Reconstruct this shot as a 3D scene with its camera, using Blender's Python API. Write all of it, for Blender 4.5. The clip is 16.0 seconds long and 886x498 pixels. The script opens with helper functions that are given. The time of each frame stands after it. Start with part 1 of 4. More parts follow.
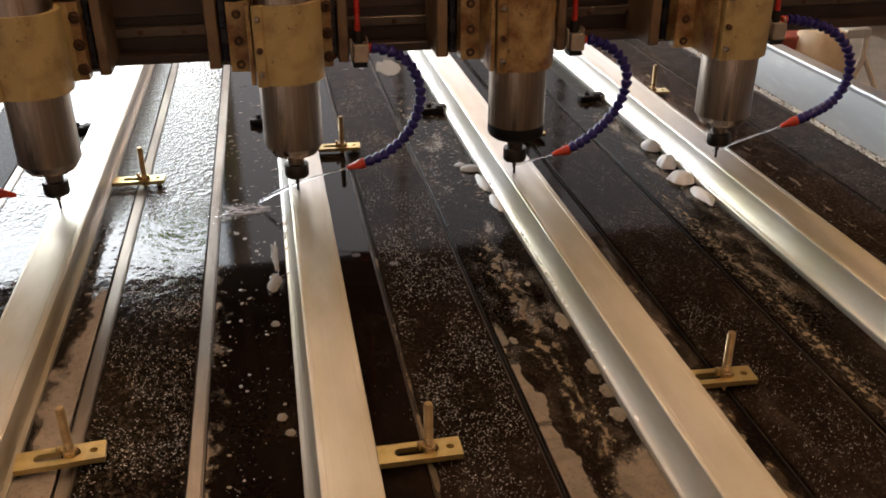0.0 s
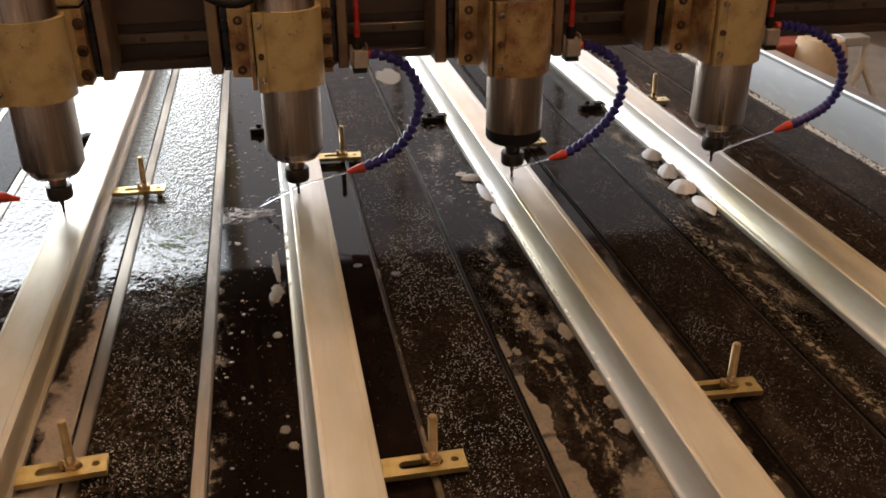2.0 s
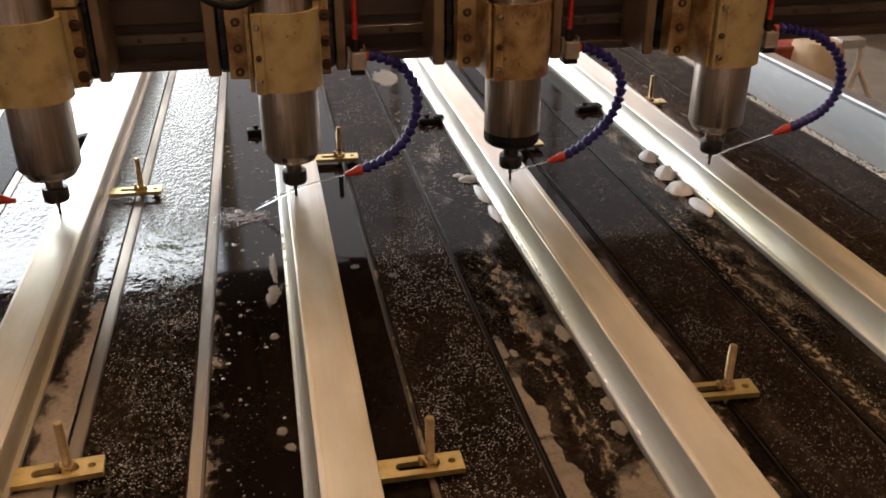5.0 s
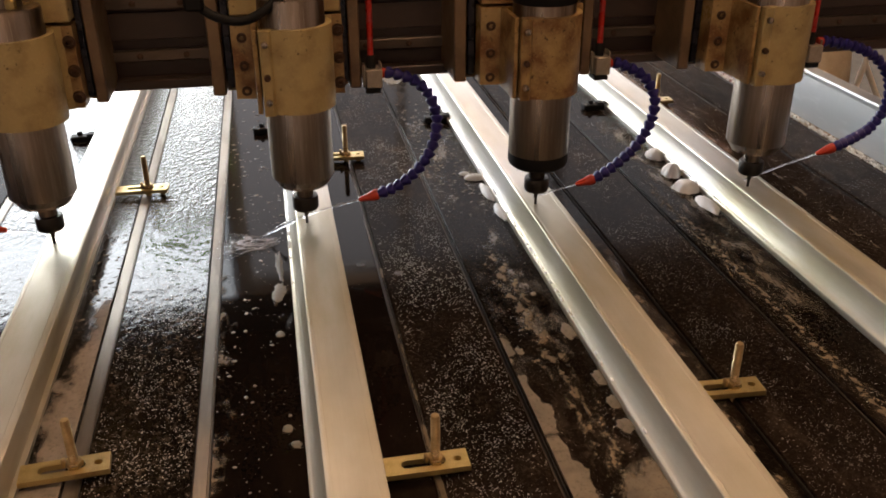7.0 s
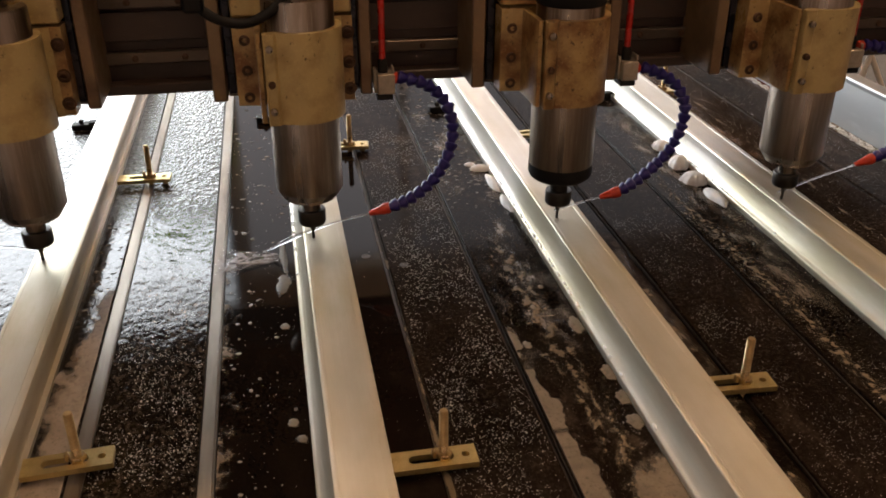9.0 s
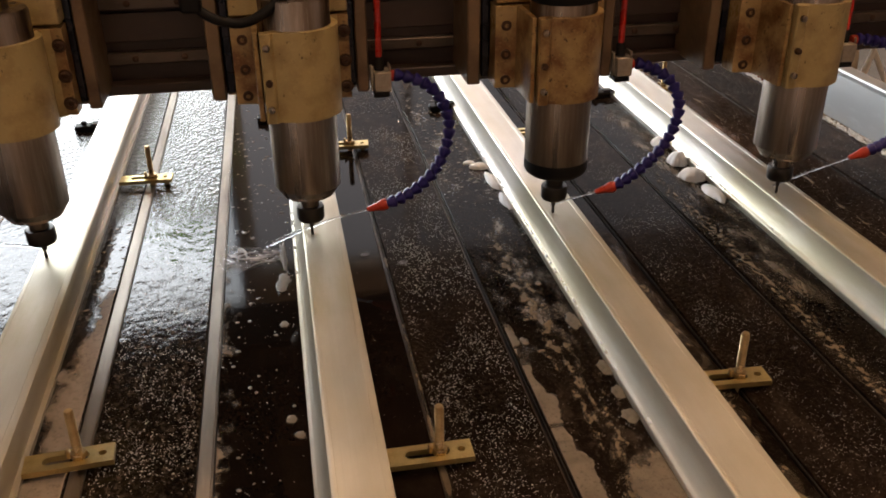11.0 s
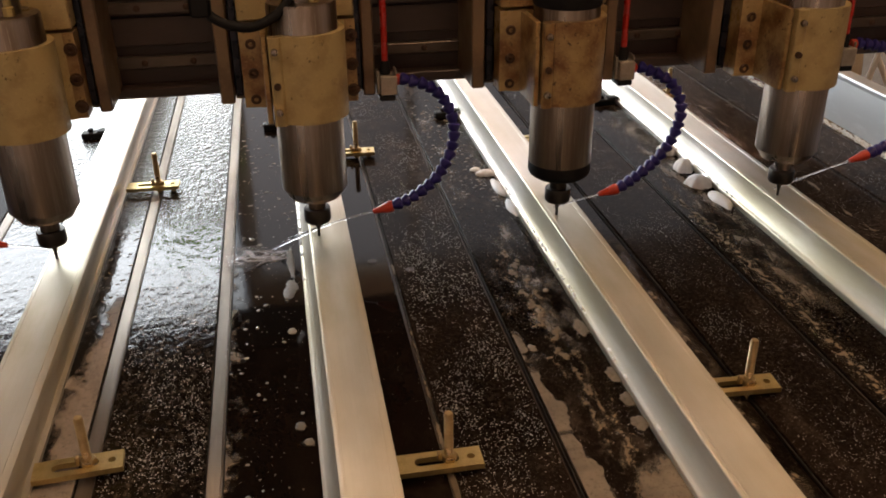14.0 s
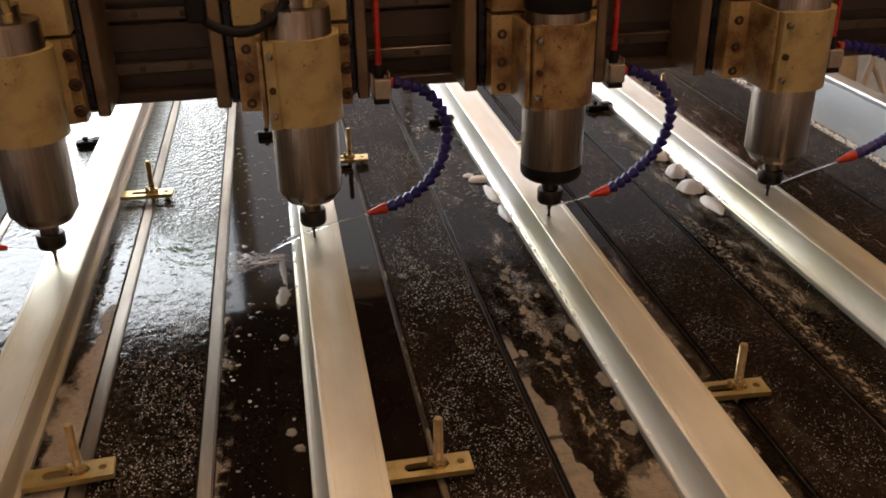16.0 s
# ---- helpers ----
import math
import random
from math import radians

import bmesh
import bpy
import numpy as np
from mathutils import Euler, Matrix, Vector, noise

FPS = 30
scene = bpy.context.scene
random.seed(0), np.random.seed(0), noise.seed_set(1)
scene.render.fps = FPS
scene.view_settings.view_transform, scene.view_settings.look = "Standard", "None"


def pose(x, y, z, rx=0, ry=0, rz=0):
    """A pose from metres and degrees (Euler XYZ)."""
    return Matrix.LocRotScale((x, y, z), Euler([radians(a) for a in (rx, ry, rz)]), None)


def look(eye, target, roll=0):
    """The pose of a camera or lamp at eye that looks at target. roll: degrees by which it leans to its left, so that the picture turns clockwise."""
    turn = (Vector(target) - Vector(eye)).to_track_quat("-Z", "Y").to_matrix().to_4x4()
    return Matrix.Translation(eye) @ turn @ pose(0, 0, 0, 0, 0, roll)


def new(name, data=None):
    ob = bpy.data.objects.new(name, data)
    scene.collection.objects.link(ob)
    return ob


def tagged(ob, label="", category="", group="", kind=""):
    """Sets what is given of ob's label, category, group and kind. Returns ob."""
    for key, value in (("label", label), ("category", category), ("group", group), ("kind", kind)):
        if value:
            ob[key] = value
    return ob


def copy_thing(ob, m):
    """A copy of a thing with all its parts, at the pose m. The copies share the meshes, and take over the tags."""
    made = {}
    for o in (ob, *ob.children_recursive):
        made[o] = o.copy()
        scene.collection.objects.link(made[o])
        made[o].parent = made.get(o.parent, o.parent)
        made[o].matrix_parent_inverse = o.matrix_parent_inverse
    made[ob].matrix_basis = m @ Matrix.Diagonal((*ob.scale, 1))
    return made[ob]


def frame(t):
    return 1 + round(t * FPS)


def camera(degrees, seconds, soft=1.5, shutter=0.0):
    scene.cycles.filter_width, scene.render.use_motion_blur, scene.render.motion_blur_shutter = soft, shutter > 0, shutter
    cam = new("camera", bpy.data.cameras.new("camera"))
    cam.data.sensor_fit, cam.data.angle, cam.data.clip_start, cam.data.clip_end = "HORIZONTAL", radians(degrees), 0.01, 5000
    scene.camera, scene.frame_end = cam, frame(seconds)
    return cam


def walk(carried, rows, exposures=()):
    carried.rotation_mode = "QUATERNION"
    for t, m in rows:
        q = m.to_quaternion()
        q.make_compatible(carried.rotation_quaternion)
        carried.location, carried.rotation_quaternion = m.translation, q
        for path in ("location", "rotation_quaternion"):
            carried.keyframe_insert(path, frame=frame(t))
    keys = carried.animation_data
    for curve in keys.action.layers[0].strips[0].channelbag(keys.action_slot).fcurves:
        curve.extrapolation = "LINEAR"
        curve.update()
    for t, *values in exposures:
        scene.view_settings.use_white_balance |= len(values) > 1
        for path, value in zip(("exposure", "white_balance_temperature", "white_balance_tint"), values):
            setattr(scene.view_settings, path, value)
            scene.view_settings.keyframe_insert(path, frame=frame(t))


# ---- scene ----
cam = camera(52.6, 16.0, soft=1.8)
PATH = [
    (0, (-0.021, -1.179, 0.543), (0.314, 0.568, -0.37), -0.2),
    (0.5, (-0.024, -1.177, 0.543), (0.311, 0.571, -0.368), -0.2),
    (1, (-0.027, -1.176, 0.545), (0.312, 0.576, -0.359), -0.3),
    (1.5, (-0.026, -1.174, 0.546), (0.312, 0.58, -0.353), -0.4),
    (2, (-0.026, -1.173, 0.545), (0.316, 0.58, -0.354), -0.2),
    (2.5, (-0.027, -1.173, 0.543), (0.318, 0.579, -0.359), -0.1),
    (3, (-0.028, -1.173, 0.546), (0.318, 0.578, -0.358), -0.1),
    (3.5, (-0.029, -1.172, 0.547), (0.319, 0.58, -0.353), 0.0),
    (4, (-0.028, -1.173, 0.546), (0.322, 0.58, -0.351), -0.0),
    (6.5, (-0.026, -1.172, 0.545), (0.317, 0.582, -0.353), -0.1),
    (7, (-0.026, -1.173, 0.544), (0.31, 0.582, -0.355), -0.2),
    (7.5, (-0.027, -1.171, 0.546), (0.308, 0.581, -0.359), -0.3),
    (8, (-0.03, -1.168, 0.544), (0.305, 0.583, -0.363), -0.3),
    (8.5, (-0.033, -1.163, 0.542), (0.302, 0.586, -0.368), -0.2),
    (9, (-0.032, -1.159, 0.541), (0.303, 0.585, -0.379), 0.1),
    (11.5, (-0.022, -1.17, 0.544), (0.296, 0.576, -0.379), -0.6),
    (12, (-0.022, -1.17, 0.544), (0.297, 0.578, -0.375), -0.5),
    (12.5, (-0.023, -1.171, 0.544), (0.29, 0.579, -0.373), -0.7),
    (13, (-0.025, -1.173, 0.545), (0.289, 0.581, -0.363), -0.6),
    (13.5, (-0.027, -1.17, 0.546), (0.286, 0.584, -0.363), -0.6),
    (14, (-0.029, -1.168, 0.544), (0.287, 0.585, -0.365), -0.6),
    (14.5, (-0.03, -1.169, 0.545), (0.292, 0.584, -0.362), -0.6),
    (15, (-0.027, -1.17, 0.543), (0.294, 0.586, -0.359), -0.7),
    (15.5, (-0.023, -1.172, 0.546), (0.295, 0.585, -0.356), -0.7),
    (16, (-0.02, -1.173, 0.545), (0.298, 0.586, -0.351), -0.9),
]
walk(cam, [(t, look(eye, target, roll)) for t, eye, target, roll in PATH],
     [(0, -.24), (4, -.24), (6.5, -.27), (8, -.32), (11.5, -.32), (16, -.31)])

# how the gantry rides along the bed: seconds, x, y
RIDE = [(0, 0, 0), (0.5, 0, .001), (1, 0, .004), (1.5, 0, .015), (2, 0, .022), (2.5, 0, .015), (3, 0, .016), (3.5, 0, .018), (4, 0, .018),
        (5.3, .001, .017), (5.9, .003, .009), (6.3, .004, -.013), (6.5, .004, -.031), (7, .002, -.081), (7.5, .0005, -.132), (8, 0, -.145), (8.5, 0, -.152),
        (9, 0, -.153), (10.2, 0, -.150), (11.5, 0, -.145), (12, 0, -.143), (12.5, 0, -.131), (13, 0, -.126), (13.5, -.001, -.132),
        (14, 0, -.131), (14.5, -.001, -.130), (15, 0, -.128), (15.5, .003, -.120), (16, .005, -.117)]
LANES = (-.3175, 0.0, .3135, .631)     # x of the four tools
SLOTS = (-.545, -.4375, -.2345, -.122, .086, .193, .402, .515, .716, .822)   # table joints
TOP = .042                             # height of the aluminium profiles

# ---- light ----
world = bpy.data.worlds.new("sky")
scene.world = world
world.use_nodes = True
wn = world.node_tree
sky = wn.nodes.new("ShaderNodeTexSky")
sky.sky_type, sky.sun_disc = "NISHITA", False
sky.sun_elevation, sky.sun_rotation = radians(48), radians(-14)
wn.links.new(sky.outputs[0], wn.nodes["Background"].inputs[0])
wn.nodes["Background"].inputs[1].default_value = 0.15
sun = new("sun", bpy.data.lights.new("sun", "SUN"))
sun.data.energy, sun.data.angle, sun.data.color = 2.5, radians(0.5), (1, .95, .88)
sun.matrix_world = look((-2, 8, 9), (0, 0, -1))
door_light = new("door_daylight", bpy.data.lights.new("door_daylight", "AREA"))
door_light.data.shape, door_light.data.size, door_light.data.size_y = "RECTANGLE", 4.1, 3.7
door_light.data.energy, door_light.data.color = 560, (.93, .97, 1)
door_light.matrix_world = look((-2.52, 4.97, 1.15), (-2.52, 0, 1.15))
# added warm fill, standing in for the lamplit wall that the boards reflect
warm_fill = new("window_daylight", bpy.data.lights.new("window_daylight", "AREA"))
warm_fill.data.shape, warm_fill.data.size, warm_fill.data.size_y = "RECTANGLE", 3.68, 2.3
warm_fill.data.energy, warm_fill.data.color = 48, (1, .83, .70)
warm_fill.matrix_world = look((1.46, 5.06, 1.65), (1.46, 0, 1.65))


# ---- materials ----
def material(name, rough=.5, metal=0.0, colour=(.5, .5, .5)):
    m = bpy.data.materials.new(name)
    m.use_nodes = True
    b = m.node_tree.nodes["Principled BSDF"]
    b.inputs["Base Color"].default_value = (*colour, 1)
    b.inputs["Roughness"].default_value, b.inputs["Metallic"].default_value = rough, metal
    return m, m.node_tree, b


def noise_node(nt, scale, detail=4, stretch=(1, 1, 1), rough=.55, offset=(0, 0, 0)):
    tc, mp, n = (nt.nodes.new("ShaderNode" + k) for k in ("TexCoord", "Mapping", "TexNoise"))
    mp.inputs["Scale"].default_value, mp.inputs["Location"].default_value = stretch, offset
    n.inputs["Scale"].default_value, n.inputs["Detail"].default_value, n.inputs["Roughness"].default_value = scale, detail, rough
    nt.links.new(tc.outputs["Object"], mp.inputs[0])
    nt.links.new(mp.outputs[0], n.inputs["Vector"])
    return n.outputs["Fac"]


def ramp(nt, src, *stops):
    r = nt.nodes.new("ShaderNodeValToRGB")
    e = r.color_ramp.elements
    while len(e) < len(stops):
        e.new(.5)
    for el, (p, c) in zip(e, stops):
        el.position = p
        el.color = (*c, 1) if isinstance(c, tuple) else (c, c, c, 1)
    nt.links.new(src, r.inputs[0])
    return r.outputs[0]


def mix(nt, fac, a, b):
    m = nt.nodes.new("ShaderNodeMix")
    m.data_type = "RGBA"
    for sock, v in ((m.inputs[0], fac), (m.inputs[6], a), (m.inputs[7], b)):
        if isinstance(v, (int, float)):
            sock.default_value = v
        elif isinstance(v, tuple):
            sock.default_value = (*v, 1)
        else:
            nt.links.new(v, sock)
    return m.outputs[2]


def bump(nt, b, src, strength, dist=.001, after=None):
    n = nt.nodes.new("ShaderNodeBump")
    n.inputs["Strength"].default_value, n.inputs["Distance"].default_value = strength, dist
    nt.links.new(src, n.inputs["Height"])
    if after:
        nt.links.new(after, n.inputs["Normal"])
    nt.links.new(n.outputs[0], b.inputs["Normal"])
    return n.outputs[0]


def worn(name, colour, dark, rough=.5, metal=0.0, scale=30, amount=(.35, .75), stretch=(1, 1, 1), relief=.15, specks=0.0):
    """A surface of one colour with grain and larger stains of a second."""
    m, nt, b = material(name, rough, metal)
    big = noise_node(nt, scale, 5, stretch)
    fine = noise_node(nt, scale * 12, 3, stretch)
    c = mix(nt, ramp(nt, big, (amount[0], 0.0), (amount[1], 1.0)), colour, dark)
    lift = tuple(min(1, k * 1.25 + .004) for k in colour)
    c = mix(nt, ramp(nt, fine, (.55, 0.0), (.8, .6)), c, lift)
    if specks:
        spot = noise_node(nt, scale * 5, 4, stretch, .7, (3, 1, 2))
        c = mix(nt, ramp(nt, spot, (.70 - specks, 0.0), (.76 - specks, .85)), c, tuple(k * .3 for k in dark))
    nt.links.new(c, b.inputs["Base Color"])
    nt.links.new(ramp(nt, big, (.3, max(0, rough - .1)), (.75, min(1, rough + .15))), b.inputs["Roughness"])
    bump(nt, b, fine, relief, .0006)
    return m


def maths(nt, kind, a, b):
    n = nt.nodes.new("ShaderNodeMath")
    n.operation = kind
    for sock, v in zip(n.inputs, (a, b)):
        if isinstance(v, (int, float)):
            sock.default_value = v
        else:
            nt.links.new(v, sock)
    return n.outputs[0]


def along_bed(nt, y0, y1):
    """0 before y0, 1 beyond y1 along the bed."""
    tc, xyz, r = (nt.nodes.new("ShaderNode" + k) for k in ("TexCoord", "SeparateXYZ", "MapRange"))
    r.interpolation_type = "SMOOTHSTEP"
    r.inputs["From Min"].default_value, r.inputs["From Max"].default_value = y0, y1
    nt.links.new(tc.outputs["Object"], xyz.inputs[0])
    nt.links.new(xyz.outputs["Y"], r.inputs["Value"])
    return r.outputs["Result"]


def board_material(name, tone, gloss, mottle, stain, shift, soaked=False):
    """Dark laminated bed board: brown-black, damp film, ground-in swarf dust, pale residue, painted ripple glints."""
    m, nt, b = material(name)
    big = noise_node(nt, 5, 6, (1, .45, 1), .6, (shift, 0, 0))
    mid = noise_node(nt, 38, 5, (1, .6, 1), .65, (0, shift, 0))
    grit_glint = noise_node(nt, 150 if soaked else 230, 4, (1, .8, 1), .72, (shift, 1, 0))
    fine = noise_node(nt, 520, 2, (1, 1, 1), .5)
    c = mix(nt, ramp(nt, big, (.35, 0.0), (.7, 1.0)), (.0044 * tone, .0029 * tone, .0022 * tone), (.0125 * tone, .0078 * tone, .0058 * tone))
    patchy = ramp(nt, mid, (.36, .25), (.60, 1.0))
    # swarf dust; on the soaked board its grey clumps paint in light off ripples
    c = mix(nt, maths(nt, "MULTIPLY", maths(nt, "MULTIPLY", ramp(nt, grit_glint, (.48, 0.0), (.66, 1.0)), patchy), mottle), c, (.13, .105, .082))
    c = mix(nt, maths(nt, "MULTIPLY", maths(nt, "MULTIPLY", ramp(nt, fine, (.66, 0.0), (.72, 1.0)), patchy), min(1.0, mottle * 1.5)), c, (.36, .33, .29))
    res = maths(nt, "MULTIPLY", ramp(nt, big, (.48, 0.0), (.68, 1.0)), ramp(nt, mid, (.50, 0.0), (.62, 1.0)))
    c = mix(nt, maths(nt, "MULTIPLY", res, stain), c, (.13, .098, .074))
    nt.links.new(c, b.inputs["Base Color"])
    nt.links.new(ramp(nt, mid, (.40, .55), (.66, .75)), b.inputs["Roughness"])
    b.inputs["Specular IOR Level"].default_value = 0.0
    b.inputs["Coat Weight"].default_value = gloss
    b.inputs["Coat IOR"].default_value = 1.36
    grain = bump(nt, b, grit_glint, .10 + .25 * mottle, .0010)
    if soaked:
        # smooth pool before the tools, fine ripples beyond, crusty film towards the near end
        b.inputs["Coat Roughness"].default_value = .05
        near, far = along_bed(nt, -.11, -.22), along_bed(nt, -.02, .12)
        swell = noise_node(nt, 46, 2, (1, .8, 1), .5, (shift, 2, 0))
        crust = noise_node(nt, 120, 4, (1, .6, 1), .65)
        fizz = noise_node(nt, 150, 3, (1, .55, 1), .6)
        height = maths(nt, "ADD", maths(nt, "MULTIPLY", swell, .85), maths(nt, "ADD", maths(nt, "MULTIPLY", maths(nt, "MULTIPLY", crust, near), .48),
                       maths(nt, "MULTIPLY", maths(nt, "ADD", far, .10), maths(nt, "MULTIPLY", fizz, 2.2))))
        coat = bump(nt, b, height, .5, .0021)
        nt.links.new(coat, b.inputs["Coat Normal"])
    else:
        nt.links.new(ramp(nt, mid, (.38, .06), (.66, .06 + .35 * mottle)), b.inputs["Coat Roughness"])
        nt.links.new(bump(nt, b, noise_node(nt, 150, 3, (1, .62, 1), .55), .02 + .10 * mottle, .0012), b.inputs["Coat Normal"])
    return m


M_BOARD = [board_material("wet_bed_board", .8, 1.0, .60, .10, 3.0, True), board_material("swarf_bed_board", 1.3, .15, .27, .2, 7.0),
           board_material("stained_bed_board", 1.0, .20, .22, .45, 13.0), board_material("dark_bed_board", .9, .36, .03, .08, 21.0),
           board_material("dry_bed_board", 2.6, .06, .50, .5, 29.0)]
M_SLOT = worn("slot_aluminium", (.26, .22, .18), (.09, .065, .048), .42, .8, 22, (.4, .7), (1, .1, 1))
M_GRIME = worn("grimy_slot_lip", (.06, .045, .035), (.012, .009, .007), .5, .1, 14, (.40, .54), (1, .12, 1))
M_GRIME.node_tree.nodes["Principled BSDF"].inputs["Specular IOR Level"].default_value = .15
M_GROOVE = worn("slot_bottom", (.03, .02, .015), (.06, .04, .03), .4, 0, 25)
M_CAST = worn("bed_casting", (.10, .10, .10), (.05, .04, .035), .6, .2, 12)


def profile_material():
    m, nt, b = material("mill_aluminium", .34, .72)
    line = noise_node(nt, 90, 4, (1, .012, 1), .6)
    blot = noise_node(nt, 9, 5, (1, .4, 1))
    c = mix(nt, ramp(nt, line, (.35, 0.0), (.7, 1.0)), (.70, .67, .62), (.80, .775, .73))
    c = mix(nt, ramp(nt, blot, (.40, 0.0), (.72, .75)), c, (.50, .455, .35))
    # yellowish wet stretch before the tools; the heads' reflection is painted into the colour
    yellow_reflect = maths(nt, "MULTIPLY", along_bed(nt, .03, -.08), ramp(nt, noise_node(nt, 22, 5, (1, .25, 1), .6, (5, 0, 0)), (.30, .45), (.62, 1.0)))
    c = mix(nt, maths(nt, "MULTIPLY", yellow_reflect, maths(nt, "SUBTRACT", 1.0, maths(nt, "MULTIPLY", along_bed(nt, -.30, -.55), .55))), c, (.46, .41, .29))
    nt.links.new(c, b.inputs["Base Color"])
    # coolant keeps the stretch round the tools wet and smoother than the dry ends
    place = nt.nodes.new("ShaderNodeTexCoord")
    xyz = nt.nodes.new("ShaderNodeSeparateXYZ")
    nt.links.new(place.outputs["Object"], xyz.inputs[0])
    reach = nt.nodes.new("ShaderNodeMapRange")
    reach.interpolation_type = "SMOOTHSTEP"
    reach.inputs["From Min"].default_value, reach.inputs["From Max"].default_value = -.34, -.10
    nt.links.new(xyz.outputs["Y"], reach.inputs["Value"])
    far = nt.nodes.new("ShaderNodeMapRange")
    far.interpolation_type = "SMOOTHSTEP"
    far.inputs["From Min"].default_value, far.inputs["From Max"].default_value = 1.3, .9
    nt.links.new(xyz.outputs["Y"], far.inputs["Value"])
    span = nt.nodes.new("ShaderNodeMath")
    span.operation = "MULTIPLY"
    nt.links.new(reach.outputs["Result"], span.inputs[0])
    nt.links.new(far.outputs["Result"], span.inputs[1])
    wet = nt.nodes.new("ShaderNodeMath")
    wet.operation = "MULTIPLY"
    nt.links.new(span.outputs[0], wet.inputs[0])
    nt.links.new(ramp(nt, noise_node(nt, 14, 3, (1, .5, 1)), (.25, .6), (.5, 1.0)), wet.inputs[1])
    dry_rough = ramp(nt, blot, (.3, .54), (.7, .68))
    nt.links.new(mix(nt, wet.outputs[0], dry_rough, (.33, .33, .33)), b.inputs["Roughness"])
    b.inputs["Anisotropic"].default_value = .35
    brushed = noise_node(nt, 1100, 2, (1, .004, 1), .5)
    bump(nt, b, brushed, .40, .0003, bump(nt, b, line, .10, .0005))
    return m


M_PROFILE = profile_material()
M_RAIL = worn("rail_aluminium", (.60, .62, .64), (.45, .45, .45), .45, .7, 7, (.4, .8), (1, .2, 1))
M_CREAM = worn("cream_machine_paint", (.46, .35, .155), (.25, .16, .055), .38, 0, 24, (.47, .76), specks=.065)
M_CREAM_DIRTY = worn("oily_cream_paint", (.41, .28, .115), (.17, .075, .022), .34, 0, 26, (.40, .62), specks=.095)
M_HOUSING = worn("brown_machine_paint", (.20, .13, .07), (.08, .045, .025), .4, 0, 14, (.4, .7))
M_BEAM = worn("gantry_dark_paint", (.052, .032, .024), (.024, .015, .012), .42, .1, 10, (.4, .7), (.4, 1, 1))
M_RAILSTEEL = worn("guide_rail_steel", (.12, .095, .075), (.05, .036, .028), .4, .7, 20, (.4, .7), (.3, 1, 1))
# upright dark streaks paint the spindles' reflections into the steel colour
M_STEEL = worn("turned_steel", (.42, .37, .33), (.22, .175, .14), .30, 1.0, 55, (.36, .64), (1, 1, .05), .06)
M_STEEL_DARK = worn("dark_turned_steel", (.33, .28, .23), (.16, .12, .09), .32, 1.0, 55, (.36, .64), (1, 1, .05), .06)
M_DARKSTEEL = worn("blackened_steel", (.035, .032, .030), (.07, .06, .05), .36, .7, 40)
M_BLACK = worn("black_rubber", (.006, .006, .007), (.014, .013, .012), .6, 0, 40)
M_BLACK.node_tree.nodes["Principled BSDF"].inputs["Specular IOR Level"].default_value = .2
M_RAILBLACK = worn("oiled_guide", (.012, .014, .022), (.03, .03, .04), .25, .5, 40)
M_BRASS = worn("yellow_zinc_plate", (.62, .50, .23), (.38, .27, .10), .36, .85, 45, (.45, .8))
M_BOLT = worn("zinc_stud", (.62, .46, .24), (.34, .24, .11), .32, .9, 60)
M_RUST = worn("rusty_screw", (.085, .04, .018), (.035, .015, .008), .55, .3, 90)
M_BLUE = worn("blue_hose_plastic", (.022, .014, .17), (.012, .009, .09), .42, 0, 60)
M_RED = worn("red_nozzle_plastic", (.62, .055, .02), (.40, .03, .015), .30, 0, 60)
M_TUBE = worn("red_air_tube", (.55, .03, .02), (.30, .015, .012), .25, 0, 40)
M_BLOCK = worn("manifold_metal", (.55, .50, .42), (.34, .28, .21), .35, .6, 50)
M_FOAM = worn("coolant_foam", (.88, .88, .90), (.70, .68, .66), .5, 0, 60, (.5, .8), (1, 1, 1), .15)
M_SWARF = worn("aluminium_swarf", (.74, .72, .69), (.40, .37, .34), .3, .45, 200, (.35, .65))
M_GROUT = worn("white_sealant", (.82, .82, .80), (.55, .50, .44), .7, 0, 90, (.52, .66), (1, 1, 1), .8)
M_CONCRETE = worn("workshop_floor", (.16, .14, .12), (.08, .065, .055), .6, 0, 3)
M_WALL = worn("workshop_wall", (.46, .35, .28), (.33, .25, .20), .8, 0, 2)
M_ROOF = worn("workshop_roof", (.34, .28, .22), (.24, .19, .15), .8, 0, 2)


def water_material(name, clear):
    m, nt, b = material(name, .08, 0, (.86, .88, .92))
    b.inputs["Transmission Weight"].default_value = clear
    b.inputs["IOR"].default_value = 1.33
    bump(nt, b, noise_node(nt, 180, 3), .3, .0012)
    return m


M_WATER = water_material("coolant_water", .85)


# ---- building helpers ----
def box(bm, x0, x1, y0, y1, z0, z1, bevel=0.0):
    m = Matrix.Translation(((x0 + x1) / 2, (y0 + y1) / 2, (z0 + z1) / 2)) @ Matrix.Diagonal((x1 - x0, y1 - y0, z1 - z0, 1))
    made = bmesh.ops.create_cube(bm, size=1, matrix=m)["verts"]
    if bevel:
        edges = list({e for v in made for e in v.link_edges})
        bmesh.ops.bevel(bm, geom=edges, offset=bevel, segments=1, affect="EDGES")
    return bm


